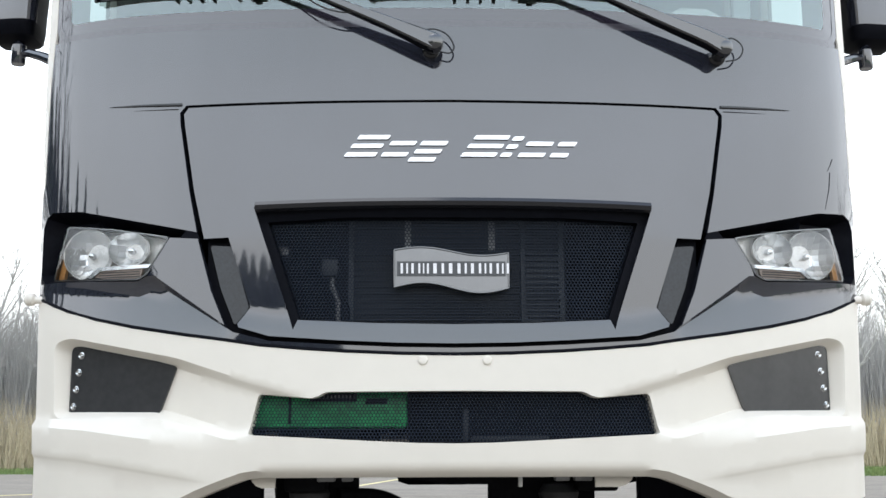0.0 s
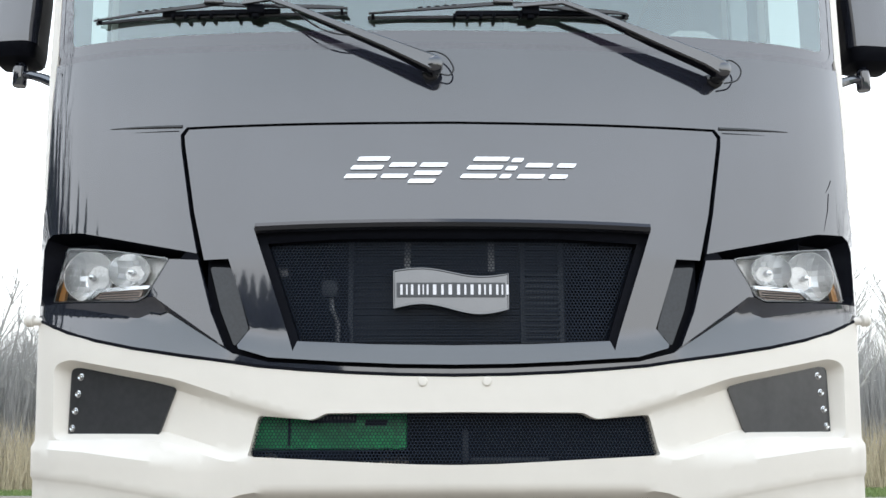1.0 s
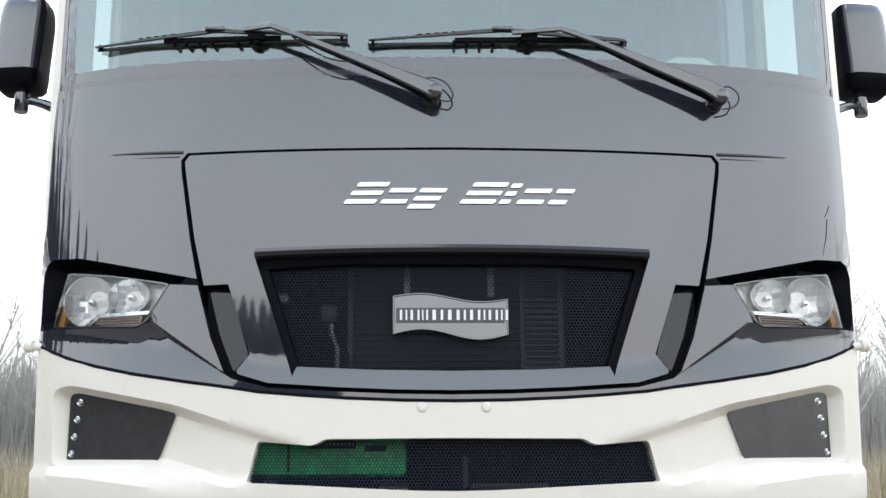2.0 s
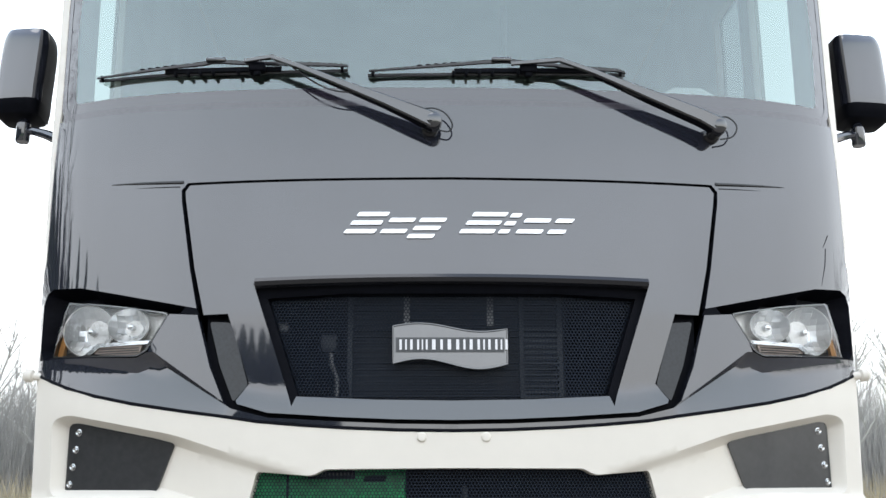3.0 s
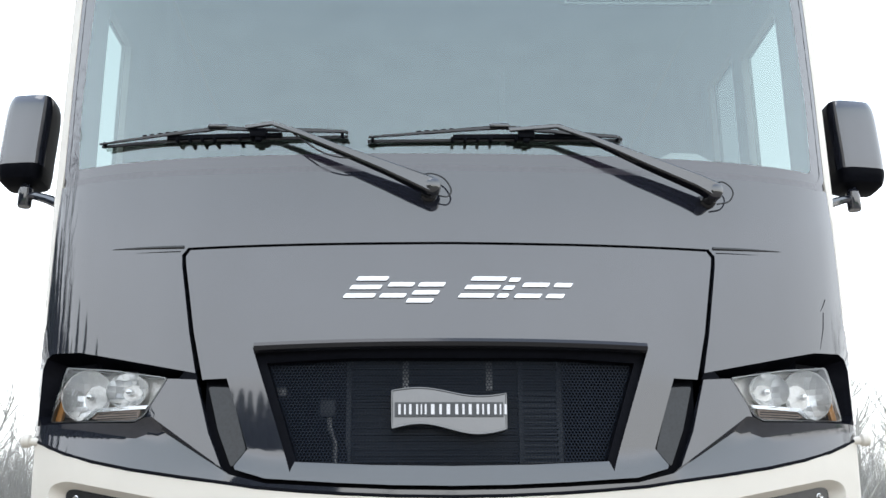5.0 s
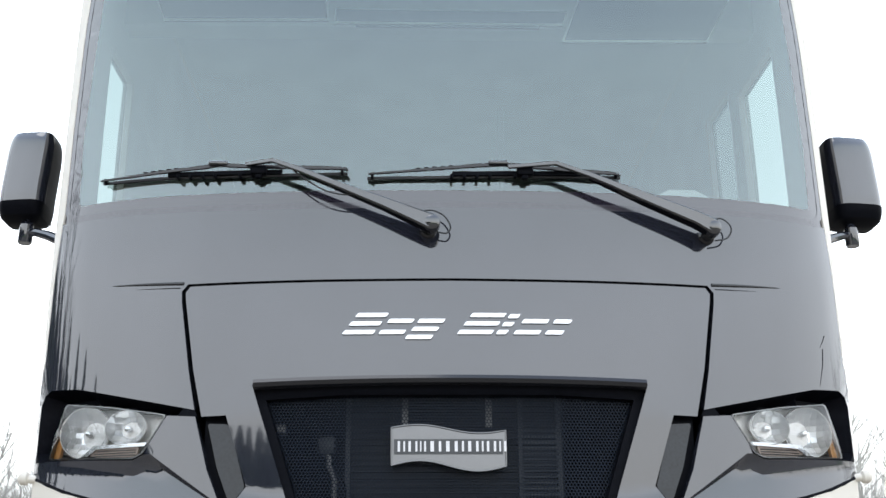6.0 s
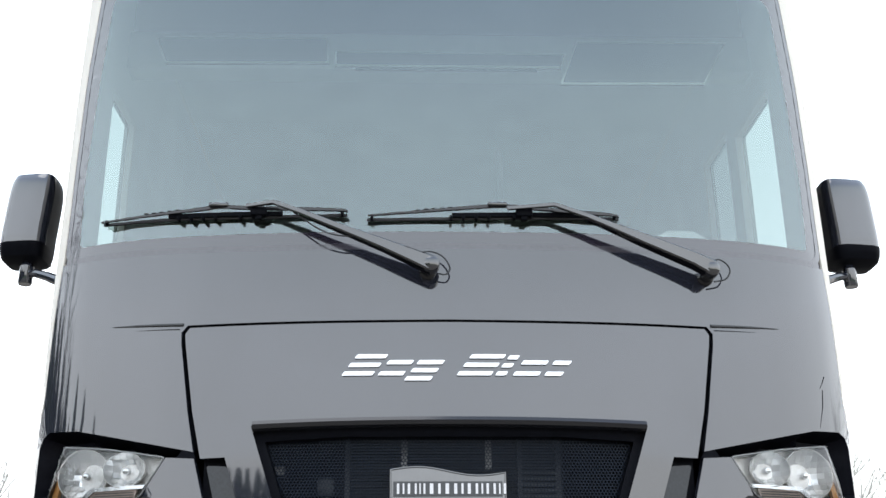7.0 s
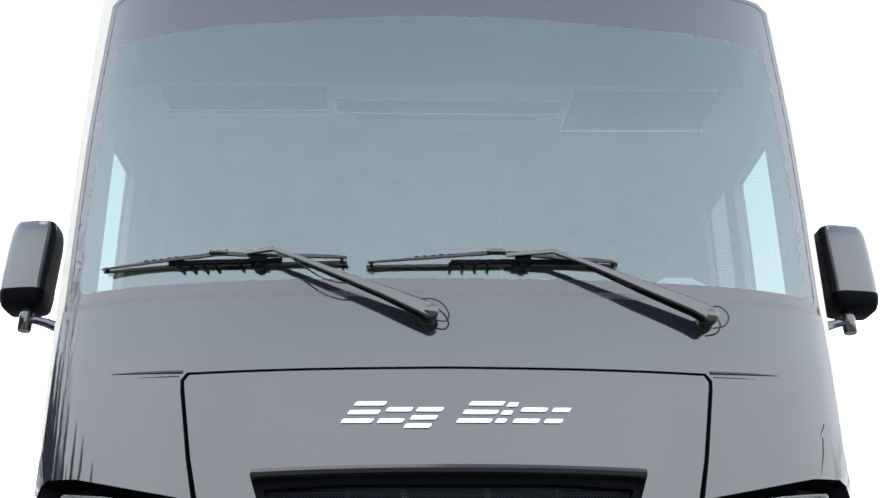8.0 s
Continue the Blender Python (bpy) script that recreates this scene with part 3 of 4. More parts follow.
# ---- head lamps ----
def facets(m, r, rows, seed):
    """A reflector bowl of single mirror facets in upright rows, each tilted a little its own way."""
    g = random.Random(seed)
    bm = bmesh.new()
    edge = [-r + 2 * r * i / rows for i in range(rows + 1)]
    for x0, x1 in zip(edge, edge[1:]):
        for y0, y1 in zip(edge, edge[1:]):
            k = [g.uniform(-0.0016, 0.0016) for _ in range(3)]
            k.append(k[0] + k[2] - k[1])
            ring = []
            for (x, y), e in zip(((x0, y0), (x1, y0), (x1, y1), (x0, y1)), k):
                q = math.hypot(x, y)
                if q > r:
                    x, y, q = x * r / q, y * r / q, r
                ring.append(Vector((x, y, -0.037 + 0.047 * (q / r) ** 2 + e)))
            if (ring[2] - ring[0]).cross(ring[3] - ring[1]).length > 1e-5:
                bm.faces.new([bm.verts.new(m @ p) for p in ring])
    return bm


for side in (1, -1):
    f = (lambda p: p) if side > 0 else mirror
    part("lamp_pocket", skin(f(POCKET), [], 0.03, lambda p: 0.07 * smooth01(edge_gap(p, f(POCKET)) / 0.02), 0.0, 0.03), BLACK, coach, "black recess round the head lamp")
    lamp = thing("headlight", "clear head lamp with two chrome bowls and an amber end", "headlight", "head lamps")
    part("housing", skin(f(LAMP), [], 0.03, 0.055, 0.0, 0.03), REFLECT, lamp)
    part("rim", skin(rounded(f(LAMP), 0.01), [rounded([((s - 1.0) * 0.975 + 1.0 if side > 0 else (s + 1.0) * 0.975 - 1.0, (z - 1.07) * 0.955 + 1.07) for s, z in f(LAMP)], 0.01)], 0.03, 0.010, 0.045, 0.03), SATIN, lamp, "thin satin rim")
    for s, z, r in ((1.072, 1.070, 0.074), (0.938, 1.078, 0.050)):
        c = on(side * s, z, 0.030)
        nrm = Vector((side * 0.12, -1, 0)).normalized()
        m = Matrix.Translation(c) @ nrm.to_track_quat("Z", "Y").to_matrix().to_4x4() @ Matrix.Diagonal((1.0 if r > 0.06 else 1.22, 1.0, 1.0, 1.0))
        bowl = part("bowl", facets(m, r, 9 if r > 0.06 else 6, 11 if side > 0 else 12), FACET, lamp, "faceted chrome reflector bowl", smooth=False, recalc=False)
        bm = bmesh.new()
        lathe(bm, m, [(r * 0.99, 0.008), (r * 1.0, 0.011), (r * 1.02, 0.010), (r * 1.03, 0.004)], 32)
        part("bowl_rim", bm, REFLECT, bowl)
        bm = bmesh.new()
        lathe(bm, m, [(0.009, -0.040), (0.009, -0.012), (0.007, -0.005), (0.0, -0.003)], 14)
        part("bulb_shield", bm, CHROME, bowl)
    am = [(1.160, 1.112), (1.190, 1.0), (1.165, 1.0), (1.142, 1.09)]
    part("amber_marker", skin(f(am), [], 0.02, 0.022, 0.01, 0.03), AMBER, lamp, "amber side marker")
    part("turn_strip", skin(rounded(f([(0.905, 0.995), (1.06, 0.999), (1.03, 1.020), (0.895, 1.024)]), 0.006), [], 0.02, 0.03, 0.01, 0.02), TURN, lamp)
    for k in range(3):
        bm = bmesh.new()
        tube(bm, [on(side * q, 1.001 + 0.007 * k, 0.028) for q in (0.905, 0.96, 1.02, 1.045 - 0.008 * k)], 0.0016, 5)
        part("turn_rib", bm, SATIN, lamp)
    part("lamp_shelf", skin(rounded(f([(0.875, 1.024), (1.03, 1.020), (1.06, 1.000), (1.075, 1.003), (1.04, 1.031), (0.868, 1.034)]), 0.004), [], 0.02, 0.022, 0.02, 0.02), CHROME, lamp)
    lens = part("lens", skin(rounded(f(LAMP), 0.01), [], 0.025, lambda p: 0.006 - 0.012 * smooth01(edge_gap(p, f(LAMP)) / 0.05), 0.0, 0.025), LENS, lamp, "clear plastic lens")
    lens.visible_shadow = False

# ---- windshield ----
screen = thing("windshield", "large one-piece windshield with black printed border", "windshield")
g = part("pane", skin(rounded(both(CLEAR), 0.02), [], 0.03, 0.002, 0.0, 0.08), SHIELD, screen)
g.visible_shadow = False
part("printed_border", skin(both(SHIELDOUT), [rounded(both(CLEAR), 0.02)], 0.014, 0.002, 0.0, 0.08), FRIT, screen, "black printed glass border")
ring = both(SHIELDOUT)
part("windshield_frame", skin(rounded(inset(ring, -0.03), 0.03), [rounded(inset(ring, 0.02), 0.03)], 0.03, 0.006, 0.0, 0.08), SEAL, screen)
part("rubber_seal", skin(rounded(inset(ring, -0.011), 0.03), [rounded(inset(ring, 0.012), 0.03)], 0.010, 0.0012, 0.0, 0.05), SEAL, screen, "smooth grey windshield seal")
# painted skin round the windshield: pillars and brow
brow = [(0, 3.055), (1.142, 3.036), (1.185, 3.003), (1.210, 2.5), (1.215, 2.10), (1.213, 1.785), (1.218, 1.742), (1.224, 1.66), (1.232, 1.5), (1.238, 1.3), (1.264, 1.2), (1.264, 0.96), (1.33, 0.962), (1.33, 3.3), (1.2, 3.38), (0, 3.4)]
part("corner_skin", skin(both([(0, 3.4)] + list(reversed(brow[:-1]))), [], 0.014, 0.0, 0.02, 0.09), WHITE, coach, "cream painted corner and brow")


# ---- coach body behind the front ----
def wall_y(z):
    return on(SMAX, z).y


for side in (1, -1):
    wins = [(3.465, 3.892), (4.01, 4.37)] if side > 0 else [(3.50, 3.83)]
    f = (lambda p: p) if side > 0 else mirror
    off = SMAX - wall_y(2.2)
    holes = [f([(a + off, 1.77), (b + off, 1.77), (b + off, 2.625 + 0.11 * k), (a + off, 2.61 + 0.11 * k)]) for k, (a, b) in enumerate(wins)]
    side_out = f([(1.332, 0.37), (1.332 + 8.3, 0.37), (1.332 + 8.3, 3.4), (1.332, 3.4)])
    part("side_wall", skin(side_out, holes, 0.25, 0.0, 0.04, 0.3), WHITE, coach, "cream side wall")
    part("side_lining", skin(f([(1.34, 1.0), (9.0, 1.0), (9.0, 3.2), (1.34, 3.2)]), holes, 0.25, 0.045, 0.0, 0.3), TRIMGREY, coach)
    for k, h in enumerate(holes):
        p = part("side_window", skin(h, [], 0.25, 0.015, 0.0, 0.3), DARKPANE if k else PANE, coach, "cab side window")
        p.visible_shadow = False
part("roof", boxed((0, 7.5, 3.41), (2.54, 8.6, 0.06), 0.02), WHITE, coach)
part("cab_ceiling", boxed((0, 7.4, 3.20), (2.46, 7.9, 0.04)), TRIMGREY, coach)
part("rear_wall", boxed((0, 11.62, 1.88), (2.34, 0.06, 3.0), 0.02), WHITE, coach)
part("partition", boxed((0, 6.2, 2.1), (2.36, 0.05, 2.2)), TRIMGREY, coach, "dim grey cab interior")
part("cab_floor", boxed((0, 7.6, 1.0), (2.3, 7.9, 0.06)), DASH, coach)
part("floor_pan", boxed((0, 7.6, 0.72), (2.3, 7.9, 0.10)), GREASE, coach)
# dashboard
bm = bmesh.new()
box(bm, (0, 3.46, 1.80), (2.20, 0.50, 0.05), 0.02)
box(bm, (0, 3.17, 1.80), (1.5, 0.14, 0.05), 0.02)
box(bm, (0, 3.68, 1.50), (2.20, 0.06, 0.62), 0.02)
dash = part("dashboard", bm, DASH, coach, "dark vinyl dashboard")
bm = bmesh.new()
tube(bm, [(0.66, 3.17, 1.835), (0.72, 3.17, 1.845), (0.80, 3.18, 1.845), (0.90, 3.20, 1.830)], [0.008, 0.03, 0.032, 0.008], 10, flat=1.0)
part("paper_pad", bm, PALE, dash)
# overhead cabinet and shades
oc = thing("overhead_cabinet", "grey overhead cab cabinet with dark shade panels", "cabinet")
part("fascia", boxed((0, 3.66, 2.826), (2.45, 0.10, 0.164), 0.003), FASCIA, oc)
# dark box added above the fascia to hide the brighter ceiling
part("dark_ceiling_box", boxed((0, 3.70, 3.04), (2.45, 0.10, 0.26), 0.003), DASH, oc)
part("reading_rail", boxed((0.02, 3.585, 2.731), (0.71, 0.012, 0.010), 0.003), VISOR, oc)
for quad in (
    [(-1.115, 2.871), (-0.449, 2.874), (-0.440, 2.761), (-1.070, 2.754)],
    [(-0.415, 2.813), (0.490, 2.810), (0.471, 2.747), (-0.413, 2.748)],
    [(0.536, 2.866), (1.135, 2.870), (1.028, 2.680), (0.467, 2.675)],
):
    sh = part("shade_panel", prism(bmesh.new(), quad, 3.590, 3.605), VISOR, oc, "dark fabric shade panel", smooth=False)
    edge = quad + quad[:1]
    bm = bmesh.new()
    for (xa, za), (xb, zb) in zip(edge, edge[1:]):
        tube(bm, [(xa, 3.589, za), (xb, 3.589, zb)], 0.0045, 6)
    part("frame", bm, FASCIA, sh)
# thin pale upright behind the windshield
part("pale_upright", boxed((0.35, 5.1, 2.25), (0.03, 0.04, 1.8), 0.006), PALE, coach, "thin pale upright in the cabin")
# seats
for x in (-0.72, 0.72):
    st = thing("cab_seat", "dark cab seat behind the windshield", "seat", "cab seats")
    part("back", boxed((x, 4.75, 1.85), (0.52, 0.16, 0.85), 0.05, pose(0, 0, 0, -10)), DASH, st)
    part("head_rest", boxed((x, 4.82, 2.38), (0.30, 0.12, 0.20), 0.04), DASH, st)
    part("cushion", boxed((x, 4.45, 1.42), (0.52, 0.55, 0.16), 0.05), DASH, st)
    part("pedestal", boxed((x, 4.5, 1.19), (0.3, 0.35, 0.32), 0.02), GREASE, st)

# ---- mirrors ----
for side in (1, -1):
    mr = thing("door_mirror", "dark gloss motorhome mirror on a short arm", "mirror", "door mirrors")
    x, half = (1.530, 0.094) if side > 0 else (1.520, 0.086)
    c = Vector((side * x, 3.655, 2.106))
    # stacked rounded sections: the gloss shell above, the black skirt below
    rings = []
    for i in range(21):
        t = i / 20
        e = (1 - abs(2 * t - 1) ** 6) ** 0.5
        wid = half * (0.66 + 0.34 * e)
        dep = 0.098 * (0.40 + 0.60 * e)
        ring = []
        for j in range(32):
            a = 2 * math.pi * j / 32
            ca, sa = math.cos(a), math.sin(a)
            px = math.copysign(abs(ca) ** 0.48, ca) * wid
            py = math.copysign(abs(sa) ** 0.48, sa) * dep
            ring.append(c + Vector((px - side * 0.016 * max(0.0, t - 0.35), py + 0.14 * px * side, -0.179 + 0.358 * t * (1 - 0.12 * (1 - t)))))
        rings.append(ring)
    # the shell's rear half is split off in black to keep the inner face dark
    for piece, material, lo, hi, j0, j1 in (("shell", PAINT, 4, 21, 17, 31), ("dark_rear_half", BLACK, 4, 21, 31, 49), ("skirt", BLACK, 0, 5, 0, 32)):
        bm = bmesh.new()
        rows = [[bm.verts.new(p) for p in r] for r in rings[lo:hi]]
        for a, b in zip(rows, rows[1:]):
            for j in range(j0, j1):
                bm.faces.new((a[j % 32], a[(j + 1) % 32], b[(j + 1) % 32], b[j % 32]))
        if piece != "shell":
            bm.faces.new(rows[0])
            bm.faces.new(rows[-1])
        bmesh.ops.delete(bm, geom=[v for v in bm.verts if not v.link_faces], context="VERTS")
        part(piece, bm, material, mr, {"shell": "", "dark_rear_half": "black rear half of the shell", "skirt": "black lower cover"}[piece])
    part("mirror_glass", boxed(c + Vector((0, 0.100, 0)), (0.12, 0.004, 0.28)), CHROME, mr)
    bm = bmesh.new()
    lathe(bm, Matrix.Translation((side * 1.498, 3.62, 1.846)), [(0.0, 0.0), (0.022, 0.0), (0.025, 0.005), (0.025, 0.068), (0.020, 0.075), (0.014, 0.10), (0, 0.10)], 18)
    part("knuckle", bm, PAINT, mr)
    bm = bmesh.new()
    tube(bm, [(side * 1.495, 3.62, 1.890), (side * 1.45, 3.60, 1.880), (side * 1.40, 3.58, 1.860), (side * 1.318, 3.53, 1.815)], [0.014, 0.016, 0.018, 0.022], 10)
    part("arm", bm, PAINT, mr)

# ---- wipers ----
WIPERS = (
    dict(
        bridge=[(-1.053, 1.853), (-0.856, 1.861), (-0.730, 1.869), (-0.679, 1.874), (-0.593, 1.866), (-0.437, 1.858), (-0.315, 1.852), (-0.300, 1.845)],
        blade=[(-1.058, 1.853), (-0.840, 1.848), (-0.665, 1.843), (-0.494, 1.841), (-0.301, 1.843)],
        arm=[(-0.597, 1.867), (-0.514, 1.868), (-0.436, 1.834), (-0.319, 1.779), (-0.188, 1.720), (-0.107, 1.682), (-0.054, 1.658)],
        pivot=(-0.062, 1.655), clip=-0.683, joint=-0.563,
        hose=[(-0.453, 1.833), (-0.377, 1.775), (-0.319, 1.753), (-0.262, 1.751)],
        loop=[(-0.083, 1.709), (-0.050, 1.711), (-0.017, 1.694), (0.002, 1.659), (-0.009, 1.637), (-0.034, 1.640)],
    ),
    dict(
        bridge=[(-0.238, 1.833), (-0.024, 1.852), (0.110, 1.865), (0.178, 1.867), (0.279, 1.858), (0.419, 1.848), (0.490, 1.844), (0.510, 1.836)],
        blade=[(-0.242, 1.827), (0.010, 1.831), (0.212, 1.835), (0.451, 1.839), (0.513, 1.839)],
        arm=[(0.174, 1.853), (0.312, 1.859), (0.410, 1.820), (0.470, 1.793), (0.568, 1.750), (0.716, 1.690), (0.770, 1.664)],
        pivot=(0.770, 1.655), clip=0.145, joint=0.225,
        hose=[(0.479, 1.786), (0.511, 1.759), (0.560, 1.742)],
        loop=[(0.779, 1.700), (0.807, 1.710), (0.832, 1.695), (0.839, 1.672), (0.822, 1.645), (0.785, 1.634)],
    ),
)


def along(line, s):
    return float(np.interp(s, [p[0] for p in line], [p[1] for p in line]))


def face_line(line, depth):
    """A smooth line over the face through (s, z) points."""
    return curved([on(s, z, depth) for s, z in line], 5)


for w in WIPERS:
    wp = thing("windshield_wiper", "black wiper with long arm resting low on the glass", "wiper", "windshield wipers")
    s0, s1 = w["blade"][0][0], w["blade"][-1][0]
    bm = bmesh.new()
    pts = face_line(w["blade"], -0.010)
    bar(bm, pts, [0.0045] * len(pts), [0.0035] * len(pts))
    part("rubber_blade", bm, RUBBER, wp)
    # secondary bridge, thickened in black to stand for the dark reflecting gap
    bm = bmesh.new()
    pts = face_line([(s, z + 0.008) for s, z in w["blade"][1:-1]], -0.018)
    bar(bm, pts, [0.007] * len(pts), [0.005] * len(pts))
    part("bridge_gap_fill", bm, BLACK, wp)
    bm = bmesh.new()
    pts = face_line(w["bridge"], -0.030)
    n = len(pts) - 1
    bar(bm, pts, [0.0022 + 0.0038 * min(1, 5 * i * (n - i) / n / n) for i in range(n + 1)], [0.004] * (n + 1))
    spine = part("spine", bm, BLACKGLOSS, wp)
    for k in range(5):
        s = s0 + (s1 - s0) * (0.20 + 0.032 * k)
        part("slot", boxed(on(s, along(w["bridge"], s) + 0.005, -0.033), (0.014, 0.004, 0.0035), 0.001), BLACK, spine)
    # end claws; the inner blocks hang lower as the claws' reflection in the glass
    for t in (0.02, 0.33, 0.38, 0.43, 0.48, 0.58, 0.63, 0.98):
        s = s0 + (s1 - s0) * t
        z0 = along(w["blade"], s) - (0.009 if 0.1 < t < 0.9 else 0.005)
        z1 = z0 + 0.014
        part("claw_and_reflection", boxed(on(s, (z0 + z1) / 2, -0.018), (0.009, 0.024, max(0.012, z1 - z0)), 0.003), BLACK, wp)
    part("clip", boxed(on(w["clip"], along(w["bridge"], w["clip"]) + 0.004, -0.034), (0.060, 0.020, 0.014), 0.005), SATINBLACK, wp)
    zj = along(w["blade"], w["joint"])
    part("joint", boxed(on(w["joint"], zj + 0.010, -0.026), (0.050, 0.030, 0.028), 0.005), BLACK, wp)
    part("joint_pin", boxed(on(w["joint"], zj - 0.004, -0.024), (0.020, 0.020, 0.022), 0.004), BLACK, wp)
    # pressed-steel arm, widening towards its hinged head
    bm = bmesh.new()
    sz_pts = w["arm"]
    bar(bm, [on(s, z, d) for (s, z), d in zip(sz_pts, (-0.044, -0.064, -0.066, -0.066, -0.066, -0.064, -0.060))], [0.0055, 0.0065, 0.0075, 0.0095, 0.015, 0.020, 0.024], [0.005, 0.006, 0.008, 0.010, 0.013, 0.016, 0.018])
    arm = part("arm", bm, SATINBLACK, wp, "satin black wiper arm")
    # black strip added along the arm for the shade on its underside
    bm = bmesh.new()
    bar(bm, [on(s, z - k, -0.052) for (s, z), k in zip(sz_pts[2:], (0.007, 0.009, 0.013, 0.018, 0.021))], [0.002, 0.003, 0.005, 0.007, 0.008], [0.005, 0.007, 0.010, 0.012, 0.012])
    part("arm_shade_strip", bm, BLACK, arm, "black strip that darkens the arm's underside")
    s, z = w["arm"][-1]
    bm = bmesh.new()
    lathe(bm, Matrix.Translation(on(s, z, -0.034)) @ Matrix.Rotation(radians(90), 4, "X"), [(0.0, 0.0), (0.026, 0.0), (0.027, 0.030), (0.024, 0.040), (0.015, 0.046), (0.0, 0.048)], 24)
    part("head", bm, SATINBLACK, arm)
    bm = bmesh.new()
    lathe(bm, Matrix.Translation(on(*w["pivot"], 0.0)) @ Matrix.Rotation(radians(90), 4, "X"), [(0.026, -0.004), (0.025, 0.010), (0.019, 0.016), (0.019, 0.050), (0.0, 0.052)], 20)
    part("spindle_cap", bm, BLACKGLOSS, wp)
    bm = bmesh.new()
    pts = face_line(w["loop"], -0.030)
    tube(bm, pts, 0.0025, 6)
    part("washer_hose", bm, RUBBER, wp)
    bm = bmesh.new()
    tube(bm, face_line(w["hose"], -0.060), 0.0025, 6)
    part("hose", bm, RUBBER, arm)

# ---- behind the grilles ----
rad_ob = thing("radiator", "dark finned radiator with pipes behind the grille mesh", "radiator")
part("core", boxed((0.02, 3.25, 1.03), (0.66, 0.05, 0.42), 0.005), ALU, rad_ob)
for k in range(20):
    part("fin", boxed((0.02, 3.222, 0.84 + 0.02 * k), (0.64, 0.006, 0.006)), ALU, rad_ob)
for x in (-0.13, 0.115):
    part("strap", boxed((x, 3.10, 1.14), (0.018, 0.008, 0.10)), STEEL, rad_ob)
for x in (-0.30, 0.215, 0.33):
    part("post", boxed((x, 3.19, 1.0), (0.014, 0.014, 0.40)), DULL, rad_ob)
for k in range(14):
    part("cooler_fin", boxed((0.275, 3.18, 0.872 + 0.017 * k), (0.11, 0.006, 0.005)), DULL, rad_ob)
bm = bmesh.new()
tube(bm, [(-0.355, 3.15, 1.03), (-0.352, 3.15, 0.985), (-0.335, 3.15, 0.945), (-0.335, 3.15, 0.80)], 0.008, 8)
part("drier_pipe", bm, STEEL, rad_ob)
part("drier_head", boxed((-0.36, 3.15, 1.045), (0.052, 0.04, 0.055), 0.012), DULL, rad_ob)
part("sensor", boxed((-0.50, 3.14, 1.09), (0.04, 0.03, 0.028), 0.006), STEEL, rad_ob)
bm = bmesh.new()
tube(bm, [(-0.32, 3.16, 0.95), (-0.31, 3.16, 0.92), (-0.312, 3.16, 0.80)], 0.010, 8)
part("hose", bm, GREASE, rad_ob)
part("firewall", boxed((0, 3.5, 0.98), (2.2, 0.05, 0.80)), GREASE, coach)
gh = thing("cooler_box", "green plastic box behind the lower grille", "box")
part("shell", boxed((-0.360, 3.06, 0.636), (0.46, 0.06, 0.122), 0.01), GREEN, gh)
part("vent_strip", boxed((-0.335, 3.022, 0.658), (0.13, 0.016, 0.022), 0.003), BLACK, gh)
for k in range(12):
    part("vent_tooth", boxed((-0.392 + 0.0105 * k, 3.011, 0.660), (0.004, 0.008, 0.012), 0.001), STEEL, gh)
part("seam", boxed((-0.455, 3.026, 0.640), (0.006, 0.008, 0.110), 0.001), BLACK, gh)
part("label_patch", boxed((-0.215, 3.026, 0.648), (0.060, 0.006, 0.014), 0.001), BLACK, gh)
lb = thing("cross_member", "black steel cross member behind the bumper", "beam")
part("beam", boxed((0.25, 3.16, 0.60), (0.75, 0.05, 0.17), 0.01), GREASE, lb)
for z in (0.57, 0.60, 0.63):
    part("rib", boxed((0.25, 3.13, z), (0.72, 0.01, 0.005)), GREASE, lb)
part("hook_stay", boxed((0.035, 3.10, 0.585), (0.016, 0.02, 0.09), 0.004), DULL, lb)
part("stay_foot", boxed((0.16, 3.10, 0.545), (0.22, 0.02, 0.014), 0.004), DULL, lb)

